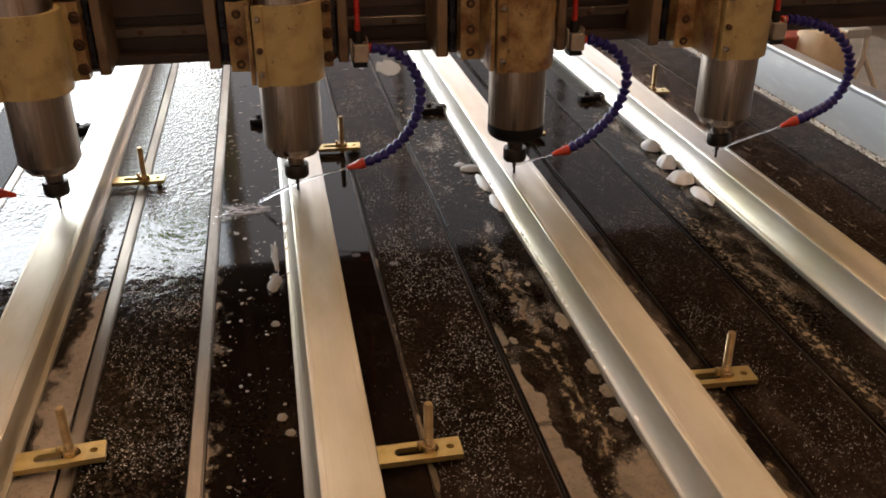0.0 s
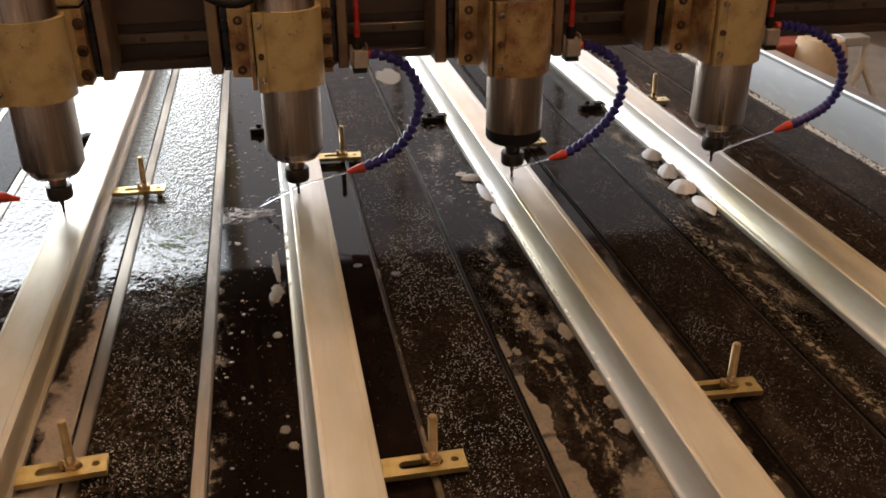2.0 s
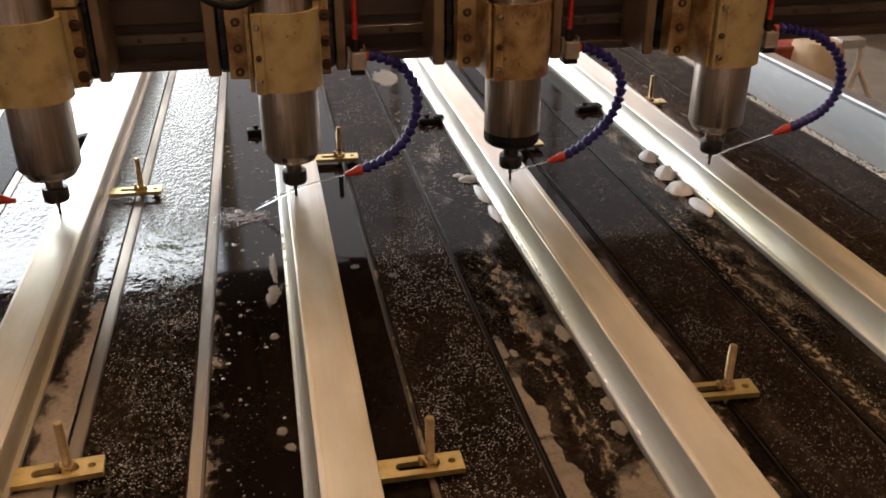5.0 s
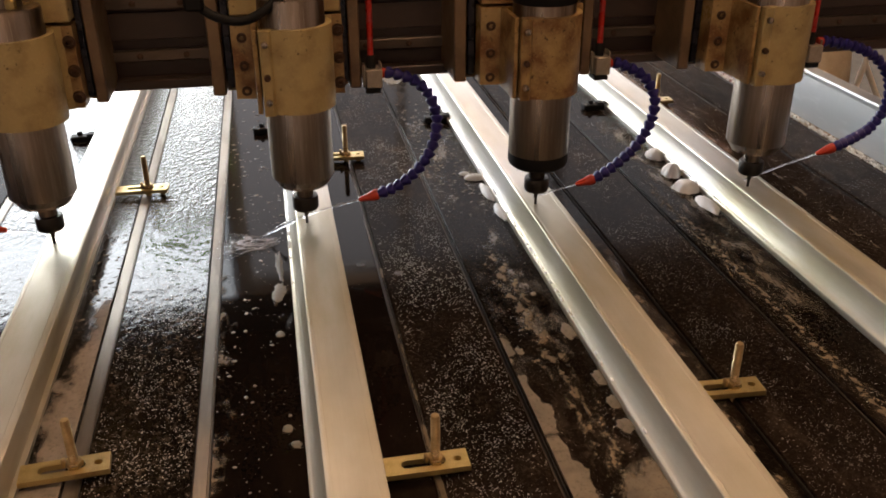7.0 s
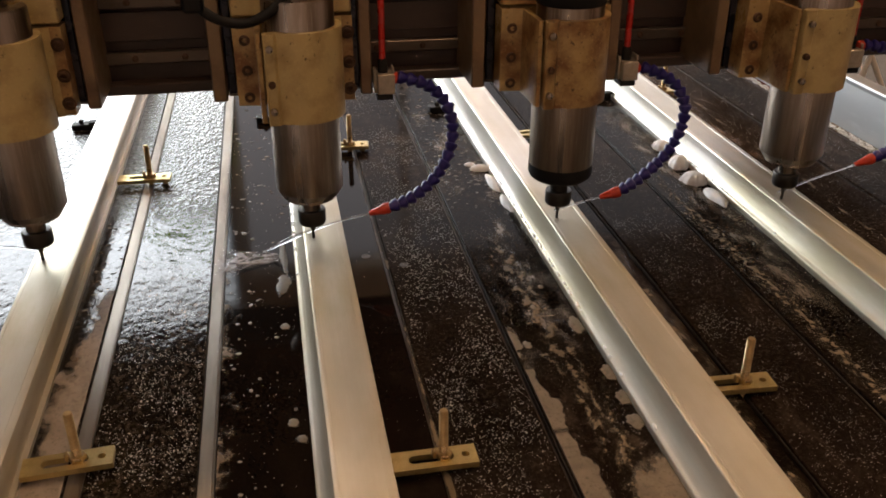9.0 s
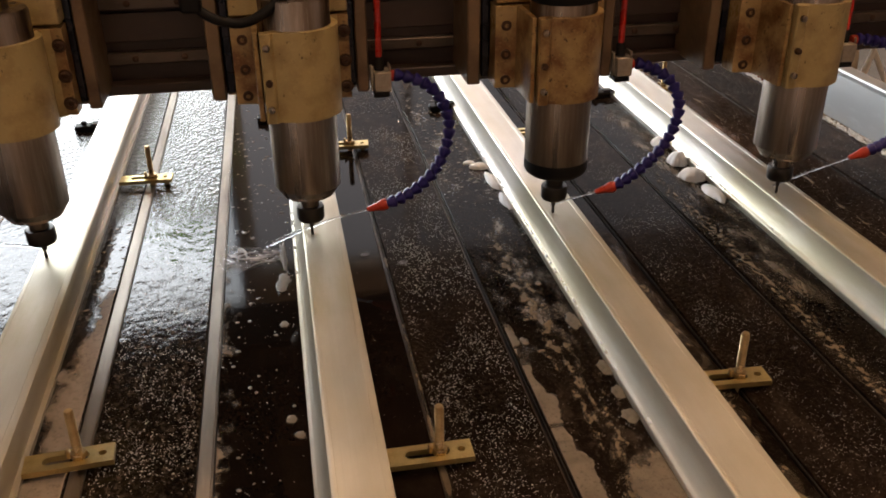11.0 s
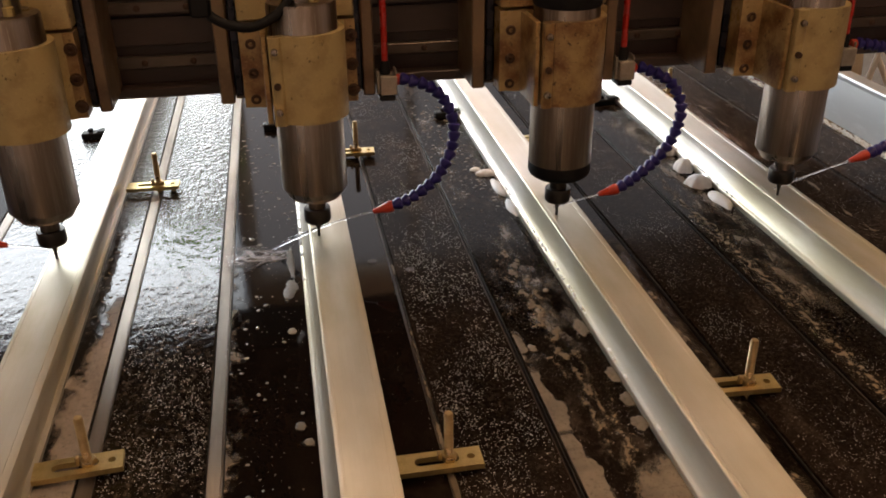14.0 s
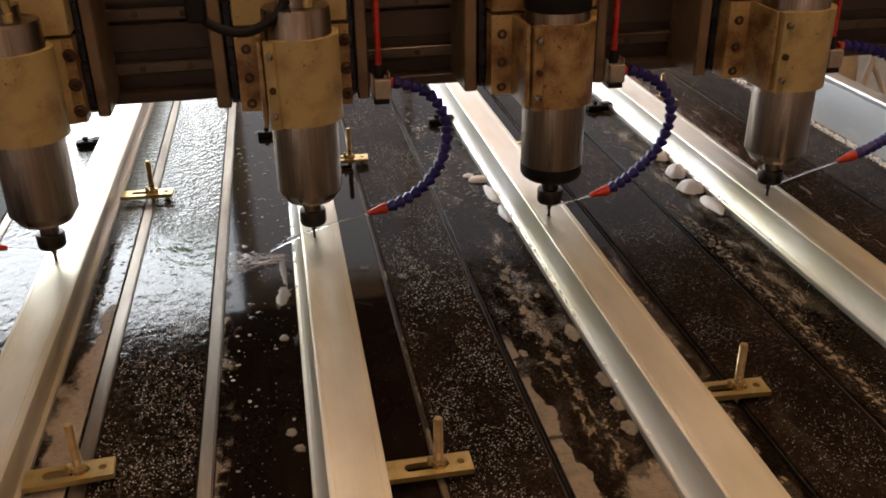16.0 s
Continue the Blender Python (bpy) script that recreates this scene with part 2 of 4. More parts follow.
def lathe(bm, rings, seg=40, at=Matrix()):
    """Turned body: rings of (radius, height), closed at both ends."""
    loops = []
    for r, z in rings:
        loops.append([bm.verts.new(at @ Vector((r * math.cos(2 * math.pi * k / seg), r * math.sin(2 * math.pi * k / seg), z))) for k in range(seg)])
    for a, b in zip(loops, loops[1:]):
        for k in range(seg):
            bm.faces.new((a[k], a[(k + 1) % seg], b[(k + 1) % seg], b[k]))
    bm.faces.new(loops[0][::-1])
    bm.faces.new(loops[-1])
    return bm


def extruded(bm, outline, y0, y1, steps=1):
    """Section in x, z pulled along y."""
    loops = [[bm.verts.new((x, y0 + (y1 - y0) * s / steps, z)) for x, z in outline] for s in range(steps + 1)]
    n = len(outline)
    for a, b in zip(loops, loops[1:]):
        for k in range(n):
            bm.faces.new((a[k], b[k], b[(k + 1) % n], a[(k + 1) % n]))
    bm.faces.new(loops[0])
    bm.faces.new(loops[-1][::-1])
    bmesh.ops.recalc_face_normals(bm, faces=bm.faces[:])
    return bm


def prism(bm, outline, z0, z1):
    """Outline in x, y pulled up in z."""
    lo = [bm.verts.new((x, y, z0)) for x, y in outline]
    hi = [bm.verts.new((x, y, z1)) for x, y in outline]
    n = len(outline)
    for k in range(n):
        bm.faces.new((lo[k], lo[(k + 1) % n], hi[(k + 1) % n], hi[k]))
    bm.faces.new(lo[::-1])
    bm.faces.new(hi)
    bmesh.ops.recalc_face_normals(bm, faces=bm.faces[:])
    return bm


def spline(points, n):
    """Points evenly spread along a smooth curve through the given ones."""
    p = [Vector(q) for q in points]
    p = [2 * p[0] - p[1]] + p + [2 * p[-1] - p[-2]]
    out = []
    for i in range(1, len(p) - 2):
        for s in range(20):
            t = s / 20
            a, b, c, d = p[i - 1:i + 3]
            out.append(.5 * (2 * b + (c - a) * t + (2 * a - 5 * b + 4 * c - d) * t * t + (3 * b - a - 3 * c + d) * t ** 3))
    out.append(p[-2])
    length = [0]
    for a, b in zip(out, out[1:]):
        length.append(length[-1] + (b - a).length)
    return [out[min(range(len(out)), key=lambda k: abs(length[k] - length[-1] * j / n))] for j in range(n + 1)]


def tube(bm, pts, radius, seg=10):
    loops = []
    for i, p in enumerate(pts):
        d = (pts[min(i + 1, len(pts) - 1)] - pts[max(i - 1, 0)]).normalized()
        q = d.to_track_quat("Z", "Y")
        r = radius[i] if isinstance(radius, list) else radius
        loops.append([bm.verts.new(p + q @ Vector((r * math.cos(2 * math.pi * k / seg), r * math.sin(2 * math.pi * k / seg), 0))) for k in range(seg)])
    for a, b in zip(loops, loops[1:]):
        for k in range(seg):
            bm.faces.new((a[k], a[(k + 1) % seg], b[(k + 1) % seg], b[k]))
    bm.faces.new(loops[0][::-1])
    bm.faces.new(loops[-1])
    return bm


def mesh_of(name, bm, mat, flat=False):
    me = bpy.data.meshes.new(name)
    bm.to_mesh(me)
    bm.free()
    me.materials.append(mat)
    if flat:
        me.shade_flat()
    else:
        me.shade_smooth()
        me.set_sharp_from_angle(angle=radians(38))
    return me


def part(name, bm, mat, parent=None, label="", flat=False):
    ob = new(name, bm if isinstance(bm, bpy.types.Mesh) else mesh_of(name, bm, mat, flat))
    ob.parent = parent
    return tagged(ob, label)


def thing(name, label, category, group="", m=None):
    ob = tagged(new(name), label, category, group)
    ob.empty_display_size = .05
    if m:
        ob.matrix_basis = m
    return ob


def bm_new():
    return bmesh.new()


def blobs(name, places, mat, level=1):
    """Many small rounded lumps in one mesh: places are poses with their sizes."""
    ball = bmesh.new()
    bmesh.ops.create_icosphere(ball, subdivisions=level, radius=1)
    pts = np.array([v.co[:] for v in ball.verts])
    tri = np.array([[v.index for v in f.verts] for f in ball.faces])
    ball.free()
    verts = np.concatenate([pts @ np.array(m.to_3x3()).T + np.array(m.translation) for m in places])
    faces = np.concatenate([tri + len(pts) * k for k in range(len(places))])
    me = bpy.data.meshes.new(name)
    me.from_pydata(verts.tolist(), [], faces.tolist())
    me.materials.append(mat)
    me.shade_smooth()
    return me


# ---- the room ----
def structure(name, bm, mat, label):
    return tagged(part(name, bm, mat), label, "", "", "structure")


structure("floor", box(bm_new(), -7, 5, -4, 5, -.95, -.8), M_CONCRETE, "worn dark concrete workshop floor")
structure("ceiling", box(bm_new(), -7, 5, -4, 5.2, 3.6, 3.75), M_ROOF, "dull buff workshop ceiling")
structure("wall_west", box(bm_new(), -7.2, -7, -4, 5.2, -.8, 3.6), M_WALL, "dull buff plastered workshop wall")
structure("wall_east", box(bm_new(), 5, 5.2, -4, 5.2, -.8, 3.6), M_WALL, "dull buff plastered workshop wall")
structure("wall_south", box(bm_new(), -7, 5, -4.2, -4, -.8, 3.6), M_WALL, "dull buff plastered workshop wall")
north = box(bm_new(), -.45, -.38, 5, 5.2, -.8, 3.6)
box(north, 3.3, 5, 5, 5.2, -.8, 3.6)
box(north, -.38, 3.3, 5, 5.2, -.8, .5)
box(north, -.38, 3.3, 5, 5.2, 2.8, 3.6)
box(north, -7, -4.6, 5, 5.2, -.8, 3.6)
box(north, -4.6, -.45, 5, 5.2, 3.05, 3.6)
structure("wall_north", north, M_WALL, "dull buff wall with a wide open doorway and an added window opening")
# bars of the unseen window, added round the warm fill
bars = box(bm_new(), -.38, 3.3, 4.99, 5.04, .5, .56)
box(bars, -.38, 3.3, 4.99, 5.04, 2.74, 2.8)
for k in range(4):
    box(bars, -.38 + 3.62 * k / 3, -.32 + 3.62 * k / 3, 4.992, 5.038, .56, 2.74)
structure("window_1", bars, M_RAIL, "grey metal frame of an unseen window added round the fill light")
structure("ground", box(bm_new(), -400, 400, 5.2, 800, -1.0, -.85), M_CONCRETE, "pale yard outside the doorway")


def ceiling_lamp(x, y, power):
    ob = thing("ceiling_lamp", "unseen warm tube lamp under the workshop ceiling", "lamp", "ceiling lamps", pose(x, y, 3.4))
    part("housing", box(bm_new(), -.65, .65, -.06, .06, .12, .2, .01), M_RAIL, ob)
    glow, nt, b = material("warm_tube")
    b.inputs["Emission Color"].default_value, b.inputs["Emission Strength"].default_value = (1, .655, .395, 1), power
    part("tube", lathe(bm_new(), [(.02, -.6), (.022, -.58), (.022, .58), (.02, .6)], 16, pose(0, 0, .08, 0, 90, 0)), glow, ob)


# the last lamp is added only to brighten the north wall
for lx, ly, power in ((1.2, .5, 190), (-.5, 1.9, 190), (.3, -1.5, 180), (.9, 4.0, 110)):
    ceiling_lamp(lx, ly, power)


# ---- bed of the machine ----
Y0, Y1 = -.98, 1.35
bed = thing("machine_bed", "heavy dark cast machine bed under the boards", "machine bed")
part("casting", box(bm_new(), -.78, .99, Y0, Y1, -.12, -.030, .006), M_CAST, bed)
for sx in (-.70, .90):
    for sy in (Y0 + .15, Y1 - .15):
        part("leg", box(bm_new(), sx - .06, sx + .06, sy - .06, sy + .06, -.8, -.12, .006), M_CAST, bed)

edges = (-.775,) + SLOTS + (.927,)
KIND = {-.775: 3, -.545: 1, -.4375: 0, -.2345: 0, -.122: 3, .086: 1, .193: 2, .402: 1, .515: 2, .716: 4, .822: 4}
TEXT = ("soaked glossy dark bed board with rippling coolant", "black bed board strewn with fine silver swarf",
        "dark bed board with milky dried coolant stains", "smooth brown-black bed board, damp", "dull dry brown-grey bed board with stains")
for a, b in zip(edges, edges[1:]):
    k = KIND[a]
    ga, gb = (.008 if v < -.05 else .0032 for v in (a, b))
    ob = part("bed_board", box(bm_new(), a + (ga if a > -.7 else 0), b - gb, Y0, Y1, -.030, 0, .0012), M_BOARD[k])
    tagged(ob, TEXT[k], "board", "bed boards", "structure")
for s in SLOTS:
    ob = thing("slot_rail", "grimy aluminium clamping slot between bed boards", "slot rail", "slot rails")
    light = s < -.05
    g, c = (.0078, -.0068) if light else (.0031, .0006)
    if light:
        part("lip_edge", box(bm_new(), s + .0062, s + .0076, Y0, Y1, -.030, .0002, .0004), M_SLOT, ob, "thin worn bright edge")
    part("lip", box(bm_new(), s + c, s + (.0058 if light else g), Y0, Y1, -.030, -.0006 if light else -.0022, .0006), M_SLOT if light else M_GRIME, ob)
    part("groove", box(bm_new(), s - g, s + c, Y0, Y1, -.030, -.006), M_GROOVE, ob)

# ---- aluminium profiles ----
LEDGE = [(-.0278, 0), (-.0278, .0058), (-.0275, .0073), (-.0267, .0083), (-.0256, .0090), (-.0243, .0100), (-.0229, .0122), (-.0212, .0158),
         (-.0194, .0205), (-.0178, .0255), (-.0164, .0305), (-.0154, .0350), (-.0148, .0390), (-.0147, .0398), (-.0147, 0)]
SECTION = [(-.0146, 0), (-.0145, TOP - .0016), (-.0140, TOP - .0006), (-.0130, TOP), (-.0097, TOP), (-.0095, TOP - .0002), (-.0087, TOP - .0002), (-.0085, TOP),
           (.0284, TOP), (.0286, TOP - .0003), (.0293, TOP - .0003), (.0295, TOP), (.0350, TOP), (.0358, TOP - .0004), (.0362, TOP - .0014),
           (.0362, .026), (.0330, .024), (.0330, .005), (.0385, .005), (.0385, 0)]
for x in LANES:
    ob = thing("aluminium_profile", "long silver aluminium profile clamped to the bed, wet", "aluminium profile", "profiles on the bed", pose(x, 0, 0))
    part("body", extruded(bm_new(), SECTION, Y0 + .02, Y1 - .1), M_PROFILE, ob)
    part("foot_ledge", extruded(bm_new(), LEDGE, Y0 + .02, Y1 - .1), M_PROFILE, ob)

# side rail of the bed
ob = thing("side_rail", "tall silver aluminium guard rail along the bed", "rail")
part("web", extruded(bm_new(), [(.9495, 0), (.9505, .079), (.947, .0815), (.9462, .087), (.9485, .090), (.975, .090), (.975, .084), (.957, .081), (.957, 0)], Y0, Y1, 1), M_RAIL, ob, flat=True)
rnd = random.Random(4)
lumps = []
for k in range(2600):
    y = Y0 + (Y1 - Y0) * rnd.random()
    r = rnd.uniform(.0009, .0024)
    lumps.append(Matrix.Translation((rnd.uniform(.930, .946), y, .0006)) @ Matrix.Diagonal((r, r * rnd.uniform(1, 2.4), .0018, 1)))
tagged(part("sealant", blobs("sealant", lumps, M_GROUT), M_GROUT, ob, "crumbly white sealant bead"), kind="stuff")


# ---- clamps ----
def slotted_plate(x0, x1, hole):
    """Clamp strap with an oblong slot and a round hole, built as bars round the openings."""
    bm = bm_new()
    n, w, z0, z1 = 14, .0125, .0065, .012
    sx0, sx1, sr = -.026, .004, .0052
    inner = [(sx1 + sr * math.cos(a), sr * math.sin(a)) for a in np.linspace(-math.pi / 2, math.pi / 2, n)] + \
            [(sx0 + sr * math.cos(a), sr * math.sin(a)) for a in np.linspace(math.pi / 2, 3 * math.pi / 2, n)]
    mid = .0135
    outer = []
    for px, py in inner:
        dx, dy = px - (sx0 + sx1) / 2, py
        s = min((mid - (sx0 + sx1) / 2) / dx if dx > 0 else 1e9, ((sx0 + sx1) / 2 - x0) / -dx if dx < 0 else 1e9, w / abs(dy) if dy else 1e9)
        outer.append(((sx0 + sx1) / 2 + dx * s, dy * s))
    hr = .0036
    hin = [(hole + hr * math.cos(a), hr * math.sin(a)) for a in np.linspace(0, 2 * math.pi, 24, endpoint=False)]
    hout = []
    for px, py in hin:
        dx, dy = px - hole, py
        s = min((x1 - hole) / dx if dx > 1e-9 else 1e9, (hole - mid) / -dx if dx < -1e-9 else 1e9, w / abs(dy) if abs(dy) > 1e-9 else 1e9)
        hout.append((hole + dx * s, dy * s))
    for ring, ends in ((outer, (x0, mid)), (hout, (mid, x1))):      # square corners
        for cx in ends:
            for cy in (-w, w):
                ring[min(range(len(ring)), key=lambda i: (ring[i][0] - cx) ** 2 + (ring[i][1] - cy) ** 2)] = (cx, cy)
    for a, b in ((inner, outer), (hin, hout)):
        rings = [[bm.verts.new((px, py, z)) for px, py in ring] for ring, z in ((a, z1), (b, z1), (b, z0), (a, z0))]
        k = len(a)
        for r in range(4):
            u, v = rings[r], rings[(r + 1) % 4]
            for i in range(k):
                bm.faces.new((u[i], u[(i + 1) % k], v[(i + 1) % k], v[i]))
    bmesh.ops.recalc_face_normals(bm, faces=bm.faces[:])
    return bm


def threaded(bm, r, z0, z1, pitch=.0015):
    rings, z = [], z0
    while z < z1 - pitch:
        rings += [(r, z), (r * .88, z + pitch * .5)]
        z += pitch
    rings += [(r * .9, z1 - .0008), (r * .75, z1)]
    return lathe(bm, rings, 18)


def strap_clamp():
    ob = thing("strap_clamp", "yellow zinc strap clamp with a tall threaded stud", "clamp", "strap clamps on the bed", pose(.086, -.549, 0))
    part("strap", slotted_plate(-.047, .030, .020), M_BRASS, ob)
    stud = part("stud", threaded(bm_new(), .0042, -.012, .063), M_BOLT, ob)
    part("nut", lathe(bm_new(), [(.0075, .012), (.008, .0128), (.008, .0165), (.0072, .0175)], 6), M_BOLT, ob)
    part("heel", lathe(bm_new(), [(.004, 0), (.004, .0066)], 12, pose(.0205, 0, 0)), M_BOLT, ob)
    part("wing", box(bm_new(), -.0105, -.0065, -.003, .003, .012, .021, .001), M_BOLT, ob)
    return ob


first = strap_clamp()
for x, y, turn in ((-.2315, -.493, 4), (.402, -.494, -3), (-.231, .160, -2), (.080, .243, -3), (.402, .245, 2), (.711, .430, -3)):
    copy_thing(first, pose(x, y, 0, 0, 0, turn))


def side_stop():
    ob = thing("side_stop", "low black side clamp gripping the profile foot", "clamp", "black side clamps", pose(LANES[0] - .050, .435, 0))
    part("base", box(bm_new(), -.022, .020, -.011, .011, 0, .011, .002), M_BLACK, ob)
    part("jaw", box(bm_new(), .006, .0255, -.009, .009, .011, .014, .0012), M_BLACK, ob)
    part("knob", lathe(bm_new(), [(.004, .011), (.0048, .012), (.0048, .016), (.0035, .0175)], 6, pose(-.006, 0, 0)), M_BLACK, ob)
    return ob


stop = side_stop()
for x, y in ((LANES[1] - .050, .417), (LANES[2] - .048, .418), (LANES[3] - .050, .430)):
    copy_thing(stop, pose(x, y, 0))


# ---- gantry ----
def gantry():
    ob = thing("gantry_beam", "dark brown gantry beam with guide rails across the bed", "gantry")
    part("beam", box(bm_new(), -.95, 1.85, .150, .255, .198, .76, .004), M_BEAM, ob)
    part("bottom_lip", box(bm_new(), -.95, 1.85, .128, .150, .196, .210, .002), M_BEAM, ob, "thin rusty lower edge")
    for z0, z1, d in ((.232, .247, .012), (.300, .316, .012), (.385, .400, .012)):
        rail = part("guide_rail", box(bm_new(), -.95, 1.85, .150 - d, .1495, z0, z1, .0015), M_RAILSTEEL, ob)
        for k in range(46):
            x = -.92 + k * .06
            part("screw", lathe(bm_new(), [(.0042, 0), (.0042, .0012), (.003, .002)], 12, pose(x, .150 - d, (z0 + z1) / 2, 90, 0, 0)), M_RUST, rail)
    for z0, z1 in ((.260, .296), (.322, .380)):
        part("cover_strip", box(bm_new(), -.95, 1.85, .1425, .1495, z0, z1, .001), M_BEAM, ob)
    for x0 in (-.95, 1.73):
        part("side_post", box(bm_new(), x0, x0 + .12, .10, .42, -.10, .78, .006), M_HOUSING, ob)
        part("shoe", box(bm_new(), x0 - .01, x0 + .13, .02, .50, -.16, -.10, .004), M_DARKSTEEL, ob)
    return ob


def screw(bm, x, y, z, r=.0045, deep=.004):
    return lathe(bm, [(r * 1.45, 0), (r * 1.4, .0005), (r, .0006), (r, deep * .7), (r * .8, deep), (r * .45, deep), (r * .45, deep * .3)], 16, pose(x, y, z, 90, 0, 0))


def arc(r, a0, a1, n):
    return [(r * math.cos(radians(a0 + (a1 - a0) * k / n)), r * math.sin(radians(a0 + (a1 - a0) * k / n))) for k in range(n + 1)]


def spindle_head(x, dirt, band):
    ob = thing("spindle_head", "cream clamped milling spindle with " + ("a black lower band" if band else "a bright steel body"), "spindle", "spindle heads", pose(x, 0, 0))
    # sliding housing on the beam
    house = part("slide_housing", box(bm_new(), -.070, .056, .075, .145, .205, .74, .002), M_RAILBLACK, ob, "dark slide housing")
    part("cheek", box(bm_new(), -.104, -.087, .055, .1485, .204, .74, .002), M_HOUSING, house, "brown painted cheek plate")
    part("cheek", box(bm_new(), .071, .086, .055, .1485, .204, .74, .002), M_HOUSING, house, "brown painted cheek plate")
    part("bottom_plate", box(bm_new(), -.0865, .0705, .080, .1480, .203, .212, .001), M_HOUSING, house)
    part("slide_rail", box(bm_new(), -.085, -.076, .058, .120, .2125, .74, .001), M_RAILBLACK, house)
    part("slide_rail", box(bm_new(), .062, .070, .058, .120, .2125, .74, .001), M_RAILBLACK, house)
    cream = M_CREAM_DIRTY if dirt else M_CREAM
    # split clamp
    z0, z1 = .206, .306
    body = part("clamp_block", prism(bm_new(), [(-.074, .062), (-.074, .032), (-.0490, .028), (-.0482, -.0340), (-.0472, -.0360), (-.0428, -.0360), (-.0420, -.0345),
                                               (-.0420, .032), (.062, .032), (.062, .062)], z0, z1), M_CREAM_DIRTY, ob, "oily cream clamp block" if dirt else "cream painted clamp block")
    shell = arc(.0475, -141, 40, 22)
    inner = arc(.0405, 40, -141, 22)
    part("clamp_shell", prism(bm_new(), [(-.0405, -.0330), (-.0405, -.0435), (-.0390, -.0450), (-.0290, -.0450), (-.0260, -.0410)] + shell[5:] + [(.050, .0318), (.036, .0318)] + inner[1:-1], z0 - .001, z1), cream, body)
    for z in (.216, .248, .283):
        part("bolt", screw(bm_new(), -.061, .0318, z, .0062), M_RUST, body)
        part("bolt", screw(bm_new(), .0565, .0318, z + .004, .0055), M_RUST, body)
    for z in (.222, .252, .291):
        part("pinch_bolt", lathe(bm_new(), [(.0040, 0), (.0042, .002), (.0036, .0055), (.0018, .006)], 14, pose(-.0340, -.0448, z, 90, 0, 0)), M_STEEL if z != .252 else M_RUST, body)
    part("upper_plate", box(bm_new(), -.074, .062, .034, .0618, .309, .42, .002), cream, ob)
    # spindle
    top = .356 if band else .338
    part("spindle_body", lathe(bm_new(), [(.0325, .1030), (.0338, .1040), (.0388, .1120), (.0398, .1128), (.0398, top - .004), (.038, top - .001), (.022, top), (.022, top + .016), (.012, top + .018)], 56), M_STEEL_DARK if band else M_STEEL, ob)
    if band:
        part("upper_band", lathe(bm_new(), [(.0400, .318), (.0412, .320), (.0412, .349), (.0400, .351)], 56), M_BLACK, ob, "black upper band")
    part("spindle_ring", lathe(bm_new(), [(.026, .0985), (.0335, .1005), (.0385, .1045), (.0402, .1085), (.0402, .1205), (.0392, .1212)] if band else [(.024, .0985), (.0310, .0995), (.0325, .1020), (.0322, .1035)], 56),
         M_BLACK if band else M_STEEL, ob, "black lower band" if band else "")
    for fx, fy in ((-.016, -.018), (.014, -.020), (.002, .014)):
        part("fitting", lathe(bm_new(), [(.0062, top + .0002), (.0062, top + .009), (.0042, top + .010), (.0042, top + .022), (.005, top + .0225), (.005, top + .029)], 8, pose(fx, fy, 0)), M_STEEL if fx < .01 else M_BRASS, ob)
    part("collet_neck", lathe(bm_new(), [(.0112, .0826), (.0112, .0975), (.0150, .0995), (.0150, .1025)], 28), M_DARKSTEEL if band else M_STEEL, ob)
    nut = [(.0110, .0620), (.0150, .0630), (.0164, .0650), (.0168, .067), (.0168, .0805), (.0160, .0820), (.0118, .0825)]
    bm = lathe(bm_new(), nut, 36)
    part("collet_nut", bm, M_DARKSTEEL, ob)
    part("tool_bit", lathe(bm_new(), [(.0012, TOP - .003), (.0019, TOP - .001), (.0019, .052), (.0030, .054), (.0030, .064)], 14), M_DARKSTEEL, ob)
    return ob


HOSE = [(.111, .060, .222), (.127, .058, .220), (.149, .050, .214), (.169, .045, .197), (.180, .035, .166), (.173, .025, .131), (.152, .015, .102), (.122, .008, .082), (.092, .000, .0745)]
HOSE_LEFT = HOSE[:-1] + [(.078, .000, .0705)]
HOSE_LOW = [(.115, .060, .218), (.130, .057, .215), (.1515, .050, .206), (.166, .042, .192), (.1725, .030, .170), (.166, .024, .140), (.146, .018, .110), (.110, .008, .085), (.080, .002, .071)]
HOSE_WIDE = [(.111, .060, .232), (.140, .056, .229), (.176, .050, .219), (.203, .040, .200), (.215, .030, .172), (.212, .024, .140), (.190, .018, .112), (.152, .008, .098), (.124, .002, .091)]
SEGMENT = None


splashes = []


def splash_material():
    """Thrown coolant: clear and glossy, milky where it is thick."""
    m, nt, b = material("milky_splash", .12, 0, (.74, .73, .80))
    rim = nt.nodes.new("ShaderNodeAttribute")
    rim.attribute_name = "rim"
    nt.links.new(rim.outputs["Fac"], b.inputs["Alpha"])
    bump(nt, b, noise_node(nt, 160, 3, (1, 1, 1), .6), .3, .002)
    return m


M_SPLASH = splash_material()


